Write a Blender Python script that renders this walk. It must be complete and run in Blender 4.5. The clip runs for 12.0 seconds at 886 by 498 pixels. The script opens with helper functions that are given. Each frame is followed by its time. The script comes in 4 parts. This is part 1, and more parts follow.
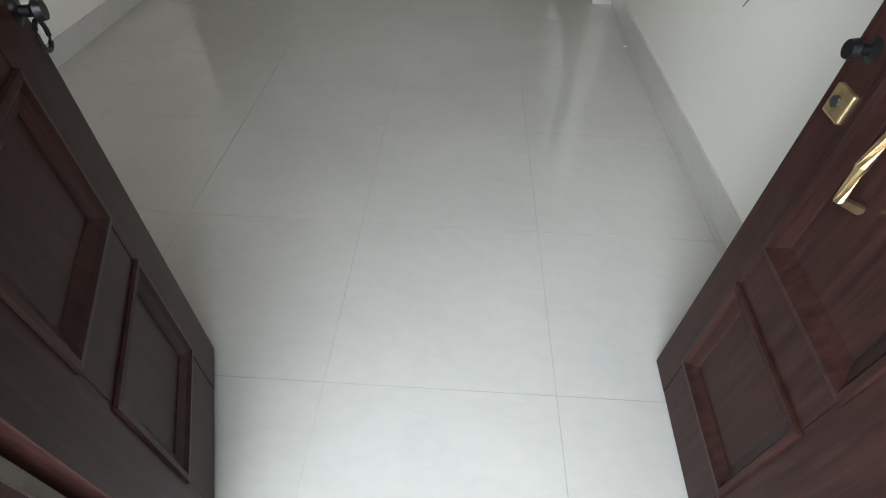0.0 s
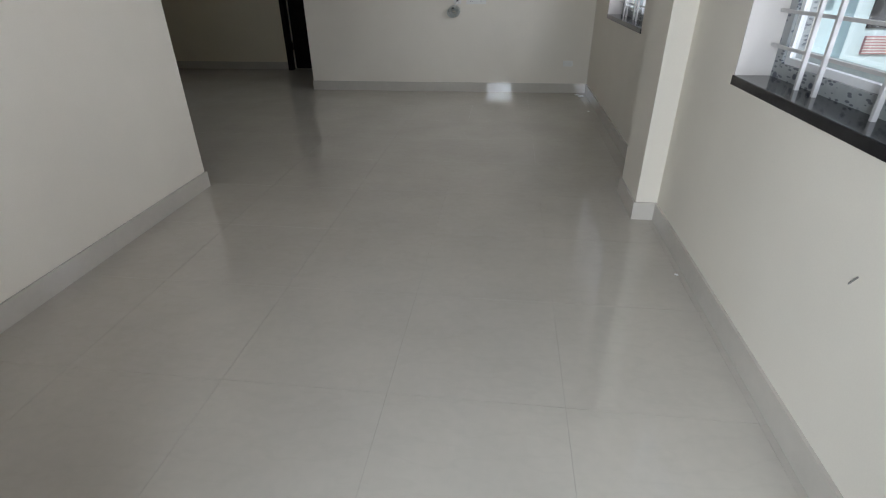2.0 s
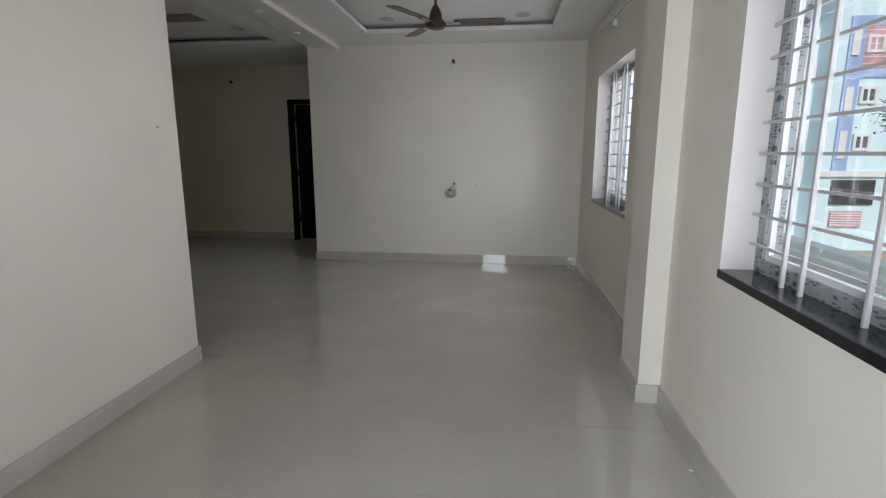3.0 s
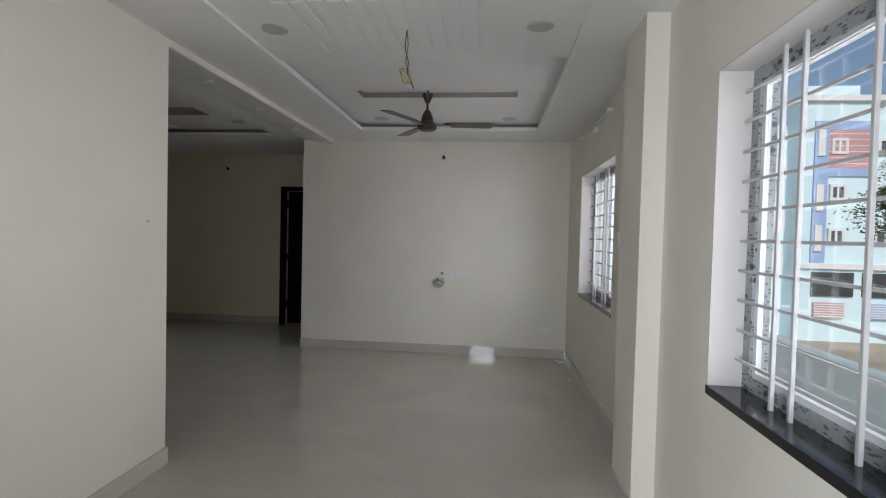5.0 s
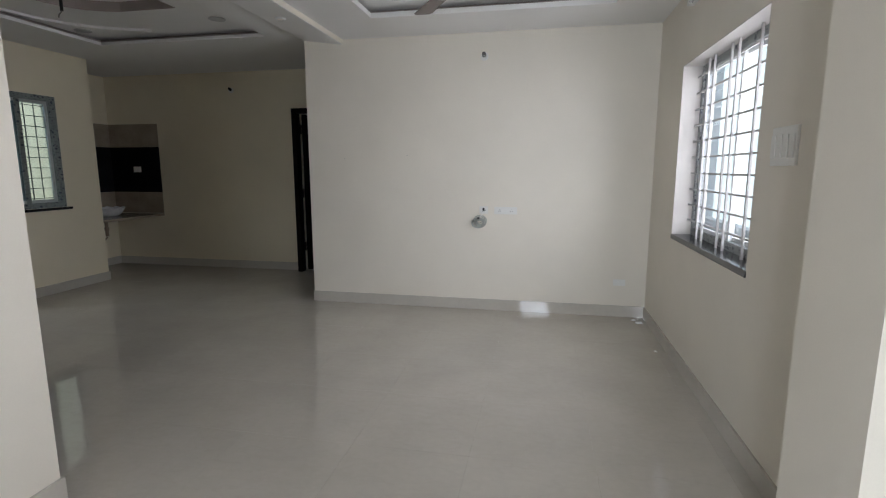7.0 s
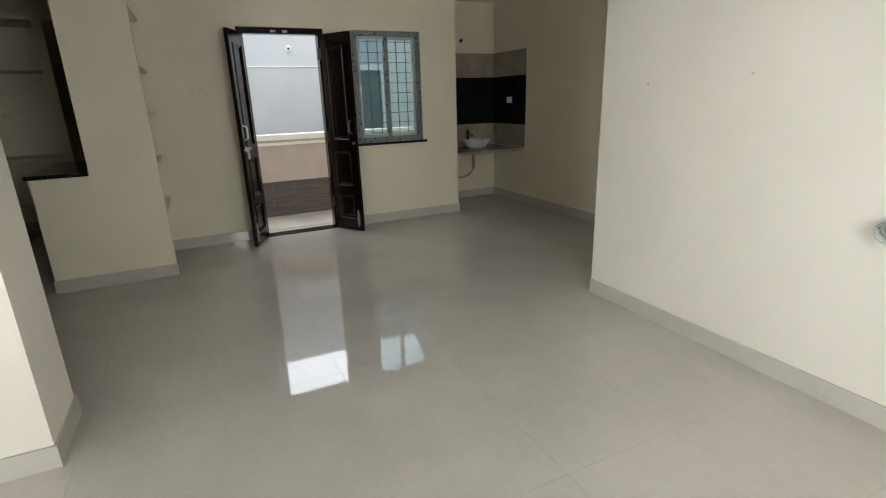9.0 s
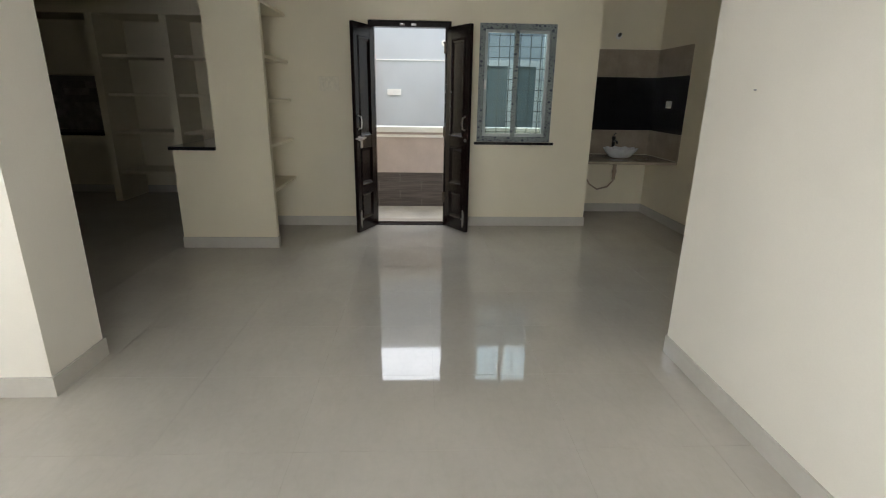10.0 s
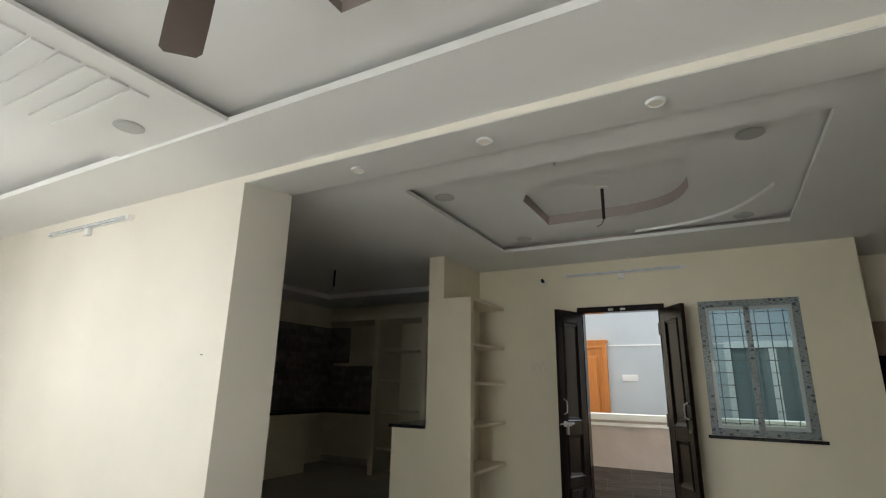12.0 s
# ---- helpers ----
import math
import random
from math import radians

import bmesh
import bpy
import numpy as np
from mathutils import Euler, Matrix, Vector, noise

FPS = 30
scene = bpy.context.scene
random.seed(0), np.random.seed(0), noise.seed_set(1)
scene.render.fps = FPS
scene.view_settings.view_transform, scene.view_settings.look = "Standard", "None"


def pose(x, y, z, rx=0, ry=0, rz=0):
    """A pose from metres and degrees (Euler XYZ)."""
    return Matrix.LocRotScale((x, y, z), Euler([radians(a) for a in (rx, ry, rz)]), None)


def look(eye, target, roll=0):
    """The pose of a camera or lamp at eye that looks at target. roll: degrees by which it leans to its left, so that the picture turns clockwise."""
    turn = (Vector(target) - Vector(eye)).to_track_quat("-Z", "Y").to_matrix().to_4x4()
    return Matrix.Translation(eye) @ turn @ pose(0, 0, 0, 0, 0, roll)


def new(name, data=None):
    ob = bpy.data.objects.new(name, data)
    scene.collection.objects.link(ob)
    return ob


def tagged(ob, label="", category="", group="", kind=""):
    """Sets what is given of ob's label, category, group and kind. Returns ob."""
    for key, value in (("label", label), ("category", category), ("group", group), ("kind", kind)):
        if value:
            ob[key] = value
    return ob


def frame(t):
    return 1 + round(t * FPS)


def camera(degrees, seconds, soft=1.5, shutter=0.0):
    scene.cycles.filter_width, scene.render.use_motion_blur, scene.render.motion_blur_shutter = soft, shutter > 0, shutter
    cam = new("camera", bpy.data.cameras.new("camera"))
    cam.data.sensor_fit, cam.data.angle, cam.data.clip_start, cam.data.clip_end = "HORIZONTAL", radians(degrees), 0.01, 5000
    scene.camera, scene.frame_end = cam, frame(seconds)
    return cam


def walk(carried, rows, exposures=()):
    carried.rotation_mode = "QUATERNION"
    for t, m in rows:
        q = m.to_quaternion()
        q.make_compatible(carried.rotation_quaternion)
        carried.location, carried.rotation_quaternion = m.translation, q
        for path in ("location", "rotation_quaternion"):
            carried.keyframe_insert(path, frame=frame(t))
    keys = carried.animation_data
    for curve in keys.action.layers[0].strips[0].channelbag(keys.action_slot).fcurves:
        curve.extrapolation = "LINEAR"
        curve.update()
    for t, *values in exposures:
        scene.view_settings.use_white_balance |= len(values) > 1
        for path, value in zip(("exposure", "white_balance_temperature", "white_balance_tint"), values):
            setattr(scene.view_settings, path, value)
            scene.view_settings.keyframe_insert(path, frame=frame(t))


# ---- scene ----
cam = camera(83.3, 12.0, soft=1.15)
PATH = [
    (0, (1.936, 0.822, 1.176), (1.901, 2.204, -0.269), 2.1),
    (0.2, (1.952, 0.817, 1.178), (1.895, 1.997, -0.436), 0.4),
    (0.4, (1.944, 0.823, 1.183), (1.867, 1.987, -0.442), -1.3),
    (0.5, (1.941, 0.831, 1.188), (1.853, 2.101, -0.354), -1.4),
    (0.6, (1.929, 0.833, 1.195), (1.835, 2.259, -0.203), -0.9),
    (0.8, (1.91, 0.854, 1.205), (1.811, 2.419, -0.036), -0.6),
    (1, (1.904, 0.891, 1.211), (1.785, 2.484, 0.008), -0.9),
    (1.5, (1.92, 1.184, 1.234), (1.738, 2.826, 0.108), -0.9),
    (2, (1.98, 1.432, 1.255), (1.759, 3.169, 0.289), -0.7),
    (2.5, (1.975, 1.49, 1.303), (1.751, 3.324, 0.539), -0.7),
    (3, (1.971, 1.481, 1.361), (1.742, 3.432, 0.985), -0.0),
    (3.2, (1.968, 1.478, 1.407), (1.741, 3.461, 1.275), 0.4),
    (4.8, (1.976, 1.494, 1.478), (1.778, 3.484, 1.478), 1.4),
    (5, (1.983, 1.504, 1.474), (1.791, 3.494, 1.418), 1.4),
    (5.5, (1.948, 1.542, 1.484), (1.792, 3.528, 1.305), 1.1),
    (6, (1.842, 1.803, 1.442), (1.742, 3.787, 1.21), 0.6),
    (6.5, (1.886, 2.265, 1.398), (1.74, 4.242, 1.14), 0.3),
    (6.7, (1.913, 2.482, 1.393), (1.694, 4.45, 1.112), 0.2),
    (8.3, (2.094, 4.532, 1.366), (0.699, 5.867, 0.845), -2.8),
    (8.5, (2.19, 4.753, 1.365), (0.657, 5.926, 0.84), -2.7),
    (9, (2.3, 5.15, 1.456), (0.571, 5.967, 0.871), -1.8),
    (9.5, (2.211, 5.686, 1.426), (0.355, 6.134, 0.832), -0.7),
    (10, (2.201, 6.204, 1.444), (0.292, 6.293, 0.857), 0.9),
    (10.5, (2.018, 6.586, 1.429), (0.095, 6.368, 0.924), 1.9),
    (11, (1.93, 6.803, 1.425), (-0.017, 6.384, 1.236), 1.3),
    (11.5, (1.957, 7.031, 1.372), (0.095, 6.354, 1.648), 1.3),
    (12, (1.977, 6.950, 1.374), (0.282, 6.022, 1.894), 1.05),
]
walk(cam, [(t, look(eye, target, roll)) for t, eye, target, roll in PATH],
     [(0, -0.95, 6120, 8), (0.2, -1.2, 6150, 8), (0.45, -1.5, 6130, 8), (0.7, -1.12, 6150, 8), (1.0, -0.85, 6200, 9), (1.5, -0.9, 6250, 10),
      (3, -0.88, 6320, 12), (5.5, -0.88, 6380, 12), (6.6, -0.58, 6300, 13), (8.4, 0.52, 6650, 8), (9.5, 0.52, 6700, 8), (11, 0.58, 6750, 8), (11.5, 0.62, 6700, 6), (12, 0.32, 6750, 6)])


# ---------------------------------------------------------------- world and light
world = bpy.data.worlds.new("world")
scene.world = world
world.use_nodes = True
wn = world.node_tree
sky = wn.nodes.new("ShaderNodeTexSky")
sky.sky_type = "NISHITA"
sky.sun_disc = False
sky.sun_elevation = radians(37)
sky.sun_rotation = radians(183)
wn.links.new(sky.outputs[0], wn.nodes["Background"].inputs[0])
wn.nodes["Background"].inputs[1].default_value = 0.15

sun = new("sun", bpy.data.lights.new("sun", "SUN"))
sun.data.energy, sun.data.angle, sun.data.color = 4.3, radians(0.5), (1.0, 0.95, 0.88)
sun.matrix_world = look((0, 0, 0), (0.04, 0.80, -0.60))


def sky_lamp(name, eye, target, w, h, power, color=(0.90, 0.93, 1.0)):
    """Daylight of one opening, standing just outside it."""
    lamp = new(name, bpy.data.lights.new(name, "AREA"))
    lamp.data.shape, lamp.data.size, lamp.data.size_y = "RECTANGLE", w, h
    lamp.data.energy, lamp.data.color = power, color
    lamp.matrix_world = look(eye, target)
    return lamp


sky_lamp("front_door_daylight", (1.62, 0.12, 1.25), (2.02, 1.65, 0.52), 0.95, 2.0, 180, (0.83, 0.915, 1.0))
sky_lamp("near_window_daylight", (4.35, 2.9, 1.55), (2.6, 2.75, 1.45), 1.6, 1.6, 90)
sky_lamp("far_window_daylight", (3.6, 5.9, 1.75), (0.0, 5.95, 1.2), 1.3, 1.4, 53)
sky_lamp("corridor_daylight", (-4.7, 6.2, 4.6), (-4.6, 6.2, 0.0), 3.4, 2.0, 82)
sky_lamp("sky_strip_daylight", (-6.0, 6.4, 3.62), (-3.4, 6.4, 0.3), 4.4, 1.5, 76)

# ---------------------------------------------------------------- materials


def ramp(nt, fac, stops):
    r = nt.nodes.new("ShaderNodeValToRGB")
    while len(r.color_ramp.elements) < len(stops):
        r.color_ramp.elements.new(0.5)
    for e, (p, c) in zip(r.color_ramp.elements, stops):
        e.position, e.color = p, (*c, 1)
    nt.links.new(fac, r.inputs[0])
    return r.outputs[0]


def tex(nt, kind, scale, detail=4.0, stretch=None):
    n = nt.nodes.new(kind)
    n.inputs["Scale"].default_value = scale
    if kind == "ShaderNodeTexNoise":
        n.inputs["Detail"].default_value = detail
    geo = nt.nodes.new("ShaderNodeNewGeometry")
    src = geo.outputs["Position"]
    if stretch:
        m = nt.nodes.new("ShaderNodeMapping")
        m.inputs["Scale"].default_value = stretch
        nt.links.new(src, m.inputs["Vector"])
        src = m.outputs[0]
    nt.links.new(src, n.inputs["Vector"])
    return n


def shade(c, k):
    return tuple(min(1.0, v * k) for v in c)


def material(name, color, rough=0.5, metal=0.0, vary=0.06, scale=3.0, grain=60.0, bump=0.02, per_piece=0.0, stretch=None, coat=0.0, spec=0.5, rough_vary=0.0):
    """Paint, tile, wood, metal: a base colour with broad and fine variation and slight relief."""
    m = bpy.data.materials.new(name)
    m.use_nodes = True
    nt = m.node_tree
    b = nt.nodes["Principled BSDF"]
    b.inputs["Roughness"].default_value = rough
    b.inputs["Metallic"].default_value = metal
    b.inputs["Coat Weight"].default_value = coat
    b.inputs["Coat Roughness"].default_value = 0.06
    b.inputs["Specular IOR Level"].default_value = spec
    broad = tex(nt, "ShaderNodeTexNoise", scale, 5, stretch)
    fine = tex(nt, "ShaderNodeTexNoise", grain, 3, stretch)
    c1 = ramp(nt, broad.outputs[0], ((0.3, shade(color, 1 - vary)), (0.7, shade(color, 1 + vary))))
    c2 = ramp(nt, fine.outputs[0], ((0.3, (1 - vary * 0.7,) * 3), (0.7, (1, 1, 1))))
    mix = nt.nodes.new("ShaderNodeMix")
    mix.data_type, mix.blend_type = "RGBA", "MULTIPLY"
    mix.inputs[0].default_value = 1.0
    nt.links.new(c1, mix.inputs[6])
    nt.links.new(c2, mix.inputs[7])
    out = mix.outputs[2]
    if per_piece:
        info = nt.nodes.new("ShaderNodeObjectInfo")
        rr = ramp(nt, info.outputs["Random"], ((0.0, (1 - per_piece,) * 3), (1.0, (1, 1, 1))))
        mx = nt.nodes.new("ShaderNodeMix")
        mx.data_type, mx.blend_type = "RGBA", "MULTIPLY"
        mx.inputs[0].default_value = 1.0
        nt.links.new(out, mx.inputs[6])
        nt.links.new(rr, mx.inputs[7])
        out = mx.outputs[2]
    nt.links.new(out, b.inputs["Base Color"])
    if rough_vary:
        mr = nt.nodes.new("ShaderNodeMapRange")
        mr.inputs[3].default_value, mr.inputs[4].default_value = rough - rough_vary, rough + rough_vary
        nt.links.new(broad.outputs[0], mr.inputs[0])
        nt.links.new(mr.outputs[0], b.inputs["Roughness"])
    if bump:
        bp = nt.nodes.new("ShaderNodeBump")
        bp.inputs["Strength"].default_value = bump
        bp.inputs["Distance"].default_value = 0.01
        nt.links.new(fine.outputs[0], bp.inputs["Height"])
        nt.links.new(bp.outputs[0], b.inputs["Normal"])
    return m


def glass_material(name, tint):
    m = bpy.data.materials.new(name)
    m.use_nodes = True
    b = m.node_tree.nodes["Principled BSDF"]
    b.inputs["Base Color"].default_value = (*tint, 1)
    b.inputs["Roughness"].default_value = 0.0
    b.inputs["Transmission Weight"].default_value = 1.0
    b.inputs["IOR"].default_value = 1.33
    return m


def film_material(name, base_colour, dot, edge, bar):
    """Protective film with rows of printed marks, on the window frames."""
    m = material(name, base_colour, 0.35, vary=0.14, grain=30)
    nt = m.node_tree
    b = nt.nodes["Principled BSDF"]
    base = b.inputs["Base Color"].links[0].from_socket
    marks = tex(nt, "ShaderNodeTexVoronoi", dot, stretch=(1.3, 1, 1.3))
    dots = ramp(nt, marks.outputs["Distance"], ((edge - 0.06, (1, 1, 1)), (edge, (0, 0, 0))))
    lines = tex(nt, "ShaderNodeTexVoronoi", bar, stretch=(1, 0.6, 1.8))
    bars = ramp(nt, lines.outputs["Distance"], ((0.30, (1, 1, 1)), (0.35, (0, 0, 0))))
    for mask, col in ((bars, (0.10, 0.11, 0.13)), (dots, (0.05, 0.06, 0.085))):
        mx = nt.nodes.new("ShaderNodeMix")
        mx.data_type = "RGBA"
        nt.links.new(mask, mx.inputs[0])
        nt.links.new(base, mx.inputs[6])
        mx.inputs[7].default_value = (*col, 1)
        base = mx.outputs[2]
    nt.links.new(base, b.inputs["Base Color"])
    return m


PAINT = material("cream_wall_paint", (0.785, 0.735, 0.642), 0.6, vary=0.035, scale=1.6, grain=180, bump=0.03)
PAINT_WARM = material("deep_cream_wall_paint", (0.79, 0.715, 0.55), 0.6, vary=0.035, scale=1.6, grain=180, bump=0.03)
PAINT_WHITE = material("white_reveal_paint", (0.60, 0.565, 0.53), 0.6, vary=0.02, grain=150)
CEIL = material("white_ceiling_plaster", (0.80, 0.79, 0.77), 0.75, vary=0.02, scale=1.2, grain=120)
TILE = material("polished_vitrified_tile", (0.515, 0.48, 0.42), 0.04, vary=0.05, scale=2.2, grain=26, bump=0.0, per_piece=0.012, spec=0.85, rough_vary=0.015)


def veins(m):
    nt = m.node_tree
    b = nt.nodes["Principled BSDF"]
    base = b.inputs["Base Color"].links[0].from_socket
    warp = tex(nt, "ShaderNodeTexNoise", 3.2, 8, (1.0, 2.6, 1.0))
    lines = ramp(nt, warp.outputs[0], ((0.46, (1, 1, 1)), (0.5, (0.978, 0.977, 0.975)), (0.54, (1, 1, 1))))
    mx = nt.nodes.new("ShaderNodeMix")
    mx.data_type, mx.blend_type = "RGBA", "MULTIPLY"
    mx.inputs[0].default_value = 1.0
    nt.links.new(base, mx.inputs[6])
    nt.links.new(lines, mx.inputs[7])
    nt.links.new(mx.outputs[2], b.inputs["Base Color"])


veins(TILE)
GROUT = material("dark_grout", (0.20, 0.19, 0.17), 0.85)
JOINT = material("grey_tile_joint", (0.455, 0.422, 0.37), 0.7, vary=0.35, scale=1.3)
SKIRT = material("polished_skirting_tile", (0.55, 0.515, 0.455), 0.018, vary=0.05, scale=3, grain=30, bump=0.0, spec=0.55)
GRANITE = material("black_granite", (0.018, 0.018, 0.02), 0.12, vary=0.5, scale=40, grain=260, bump=0.0)
WOOD = material("dark_stained_door_wood", (0.032, 0.0130, 0.0102), 0.32, vary=0.4, scale=6, grain=30, bump=0.05, stretch=(9, 9, 0.8), spec=0.12)
DARKWOOD = material("black_brown_door_wood", (0.010, 0.004, 0.0042), 0.2, vary=0.4, scale=6, grain=30, bump=0.02, stretch=(9, 9, 0.8), spec=0.25)
MATTWOOD = material("dull_black_brown_door_wood", (0.006, 0.003, 0.003), 0.6, vary=0.4, scale=6, grain=30, bump=0.02, stretch=(9, 9, 0.8), spec=0.15)
FRAMEWOOD = material("reddish_teak_frame", (0.13, 0.034, 0.012), 0.5, vary=0.4, scale=7, grain=40, bump=0.05, stretch=(8, 8, 0.8), spec=0.3)
ORANGE = material("varnished_orange_teak", (0.58, 0.21, 0.05), 0.35, vary=0.13, scale=6, grain=40, stretch=(8, 8, 0.7))
BRASS = material("worn_brass", (0.60, 0.44, 0.24), 0.42, 1.0, vary=0.2, scale=30)
STEEL = material("scratched_steel", (0.46, 0.45, 0.43), 0.3, 1.0, vary=0.25, scale=40, grain=200)
BLACKMETAL = material("blackened_metal", (0.03, 0.028, 0.027), 0.35, 0.8, vary=0.2)
BARGREY = material("grey_enamel_bar", (0.10, 0.11, 0.11), 0.5, vary=0.1)
PALEGLASS = material("pale_curtained_glass", (0.20, 0.25, 0.27), 0.08, vary=0.2, scale=0.8, bump=0.0)
WHITEMETAL = material("white_enamel_bar", (0.54, 0.53, 0.52), 0.45, vary=0.06, grain=80)
UPVC = material("white_window_profile", (0.70, 0.71, 0.71), 0.35, vary=0.03)
FILM = film_material("large_printed_film", (0.34, 0.36, 0.36), 14.0, 0.25, 46.0)
FILMSMALL = film_material("small_printed_film", (0.23, 0.26, 0.25), 17.0, 0.29, 50.0)
GLASS = glass_material("clear_glass", (0.985, 1.0, 1.0))
BLUEGLASS = glass_material("grey_green_tinted_glass", (0.36, 0.47, 0.49))
GREYSASH = material("grey_film_sash", (0.46, 0.50, 0.49), 0.4, vary=0.1)
OLDSTEEL = material("dull_dark_steel", (0.10, 0.085, 0.075), 0.5, 1.0, vary=0.3, scale=40, grain=200)
WRAPPED = material("switch_plate_in_clear_film", (0.79, 0.725, 0.575), 0.45, vary=0.06, scale=30, grain=60, bump=0.12, spec=0.25)
PLASTIC = material("white_switch_plastic", (0.78, 0.77, 0.73), 0.35, vary=0.03)
DARK = material("black_plastic", (0.02, 0.02, 0.02), 0.5, vary=0.2)
FANBROWN = material("brown_fan_enamel", (0.058, 0.027, 0.020), 0.35, vary=0.15, coat=0.3)
# brown of upright ceiling recess sides, with shade put into the colour
BROWNSHADED = material("greyed_brown_side_with_shade", (0.36, 0.305, 0.28), 0.6, vary=0.07)
COILWIRE = material("pale_grey_cable", (0.44, 0.46, 0.42), 0.45, vary=0.12, scale=20)
WIRE = material("grey_cable", (0.22, 0.21, 0.19), 0.5)
WIREYELLOW = material("yellow_cable", (0.50, 0.38, 0.08), 0.5)
HOSE = material("tan_plastic_pipe", (0.36, 0.27, 0.19), 0.45, vary=0.1)
CERAMIC = material("white_glazed_ceramic", (0.72, 0.73, 0.74), 0.08, vary=0.12, scale=14, bump=0.0)
BEIGETILE = material("beige_wall_tile", (0.36, 0.30, 0.23), 0.2, vary=0.15, scale=5, bump=0.0)
BLACKTILE = material("glossy_black_tile", (0.010, 0.010, 0.012), 0.14, vary=0.3, bump=0.0, spec=0.12)
STONETILE = material("grey_stone_cladding", (0.34, 0.31, 0.29), 0.7, vary=0.35, scale=9, grain=60, bump=0.35, per_piece=0.55)
NEIGHBOUR = material("pale_blue_grey_render", (0.475, 0.515, 0.56), 0.8, vary=0.05, scale=1.5, grain=90, bump=0.08)
BEIGEREND = material("beige_parapet_tile", (0.49, 0.42, 0.40), 0.55, vary=0.08, scale=4)
BROWNTILE = material("dark_brown_striped_tile", (0.105, 0.086, 0.082), 0.45, vary=0.4, scale=9, stretch=(1, 0.3, 8), grain=30, per_piece=0.1)
WHITEREND = material("white_coping", (0.80, 0.80, 0.79), 0.6, vary=0.04)
TEALREND = material("pale_teal_parapet", (0.42, 0.50, 0.52), 0.75, vary=0.05, scale=2)
SAND = material("dry_sandy_ground", (0.50, 0.43, 0.34), 0.95, vary=0.25, scale=0.35, grain=4, bump=0.3)
CYANWALL = material("pale_cyan_facade", (0.70, 0.89, 0.96), 0.85, vary=0.04, scale=0.4, grain=6)
BLUEWALL = material("blue_facade_band", (0.34, 0.47, 0.74), 0.8, vary=0.06, scale=0.5, grain=6)
REDWALL = material("brick_red_facade_panel", (0.58, 0.33, 0.35), 0.8, vary=0.1, scale=0.6, grain=8, stretch=(1, 1, 6))
FACWHITE = material("white_facade_trim", (0.78, 0.79, 0.79), 0.75, vary=0.04, scale=0.5)
DARKGLASS = material("dark_window_glass", (0.10, 0.13, 0.15), 0.08, vary=0.2, scale=0.8, bump=0.0)
DARKOPEN = material("unlit_garage_depth", (0.06, 0.065, 0.07), 0.9, vary=0.2)
BARK = material("rough_bark", (0.10, 0.07, 0.05), 0.9, vary=0.35, scale=6, bump=0.4)
LEAF = material("green_foliage", (0.065, 0.11, 0.035), 0.6, vary=0.35, scale=3)

# ---------------------------------------------------------------- mesh tools


def add_box(bm, x0, x1, y0, y1, z0, z1, mat=0):
    v = [bm.verts.new((x, y, z)) for z in (z0, z1) for x, y in ((x0, y0), (x1, y0), (x1, y1), (x0, y1))]
    for a in ((3, 2, 1, 0), (4, 5, 6, 7), (0, 1, 5, 4), (1, 2, 6, 5), (2, 3, 7, 6), (3, 0, 4, 7)):
        bm.faces.new([v[i] for i in a]).material_index = mat
    return v


def boxes(*rows):
    bm = bmesh.new()
    for r in rows:
        add_box(bm, *r)
    return bm


def rounded(bm, width=0.004, segments=2):
    bmesh.ops.bevel(bm, geom=bm.edges[:], offset=width, segments=segments, affect="EDGES", profile=0.5)
    return bm


def rbox(x0, x1, y0, y1, z0, z1, w=0.004):
    return rounded(boxes((x0, x1, y0, y1, z0, z1)), w)


def lathe(profile, n=24, bm=None, m=None):
    """Turned solid round z from (radius, height) pairs."""
    bm = bm or bmesh.new()
    rings = []
    for r, z in profile:
        ring = []
        for i in range(n):
            a = 2 * math.pi * i / n
            p = Vector((r * math.cos(a), r * math.sin(a), z))
            ring.append(bm.verts.new(m @ p if m else p))
        rings.append(ring)
    for a, b in zip(rings, rings[1:]):
        for i in range(n):
            bm.faces.new((a[i], a[(i + 1) % n], b[(i + 1) % n], b[i]))
    bm.faces.new(rings[0][::-1])
    bm.faces.new(rings[-1])
    return bm


def tube(points, r, n=8, bm=None):
    """A round bar along a line of points."""
    bm = bm or bmesh.new()
    pts = [Vector(p) for p in points]
    rings = []
    for i, p in enumerate(pts):
        d = (pts[min(i + 1, len(pts) - 1)] - pts[max(i - 1, 0)]).normalized()
        side = d.cross(Vector((0, 0, 1)) if abs(d.z) < 0.9 else Vector((1, 0, 0))).normalized()
        up = side.cross(d)
        rings.append([bm.verts.new(p + r * (math.cos(2 * math.pi * k / n) * side + math.sin(2 * math.pi * k / n) * up)) for k in range(n)])
    for a, b in zip(rings, rings[1:]):
        for k in range(n):
            bm.faces.new((a[k], a[(k + 1) % n], b[(k + 1) % n], b[k]))
    bm.faces.new(rings[0][::-1])
    bm.faces.new(rings[-1])
    return bm


def mesh_of(name, bm, mats, smooth=False):
    bmesh.ops.recalc_face_normals(bm, faces=bm.faces[:])
    me = bpy.data.meshes.new(name)
    bm.to_mesh(me)
    bm.free()
    for m in mats if isinstance(mats, (list, tuple)) else (mats,):
        me.materials.append(m)
    if smooth:
        me.shade_smooth()
        me.set_sharp_from_angle(angle=radians(35))
    return me


def part(name, bm, mat, parent=None, label="", smooth=False):
    ob = new(name, mesh_of(name, bm, mat, smooth))
    ob.parent = parent
    if label:
        tagged(ob, label)
    return ob


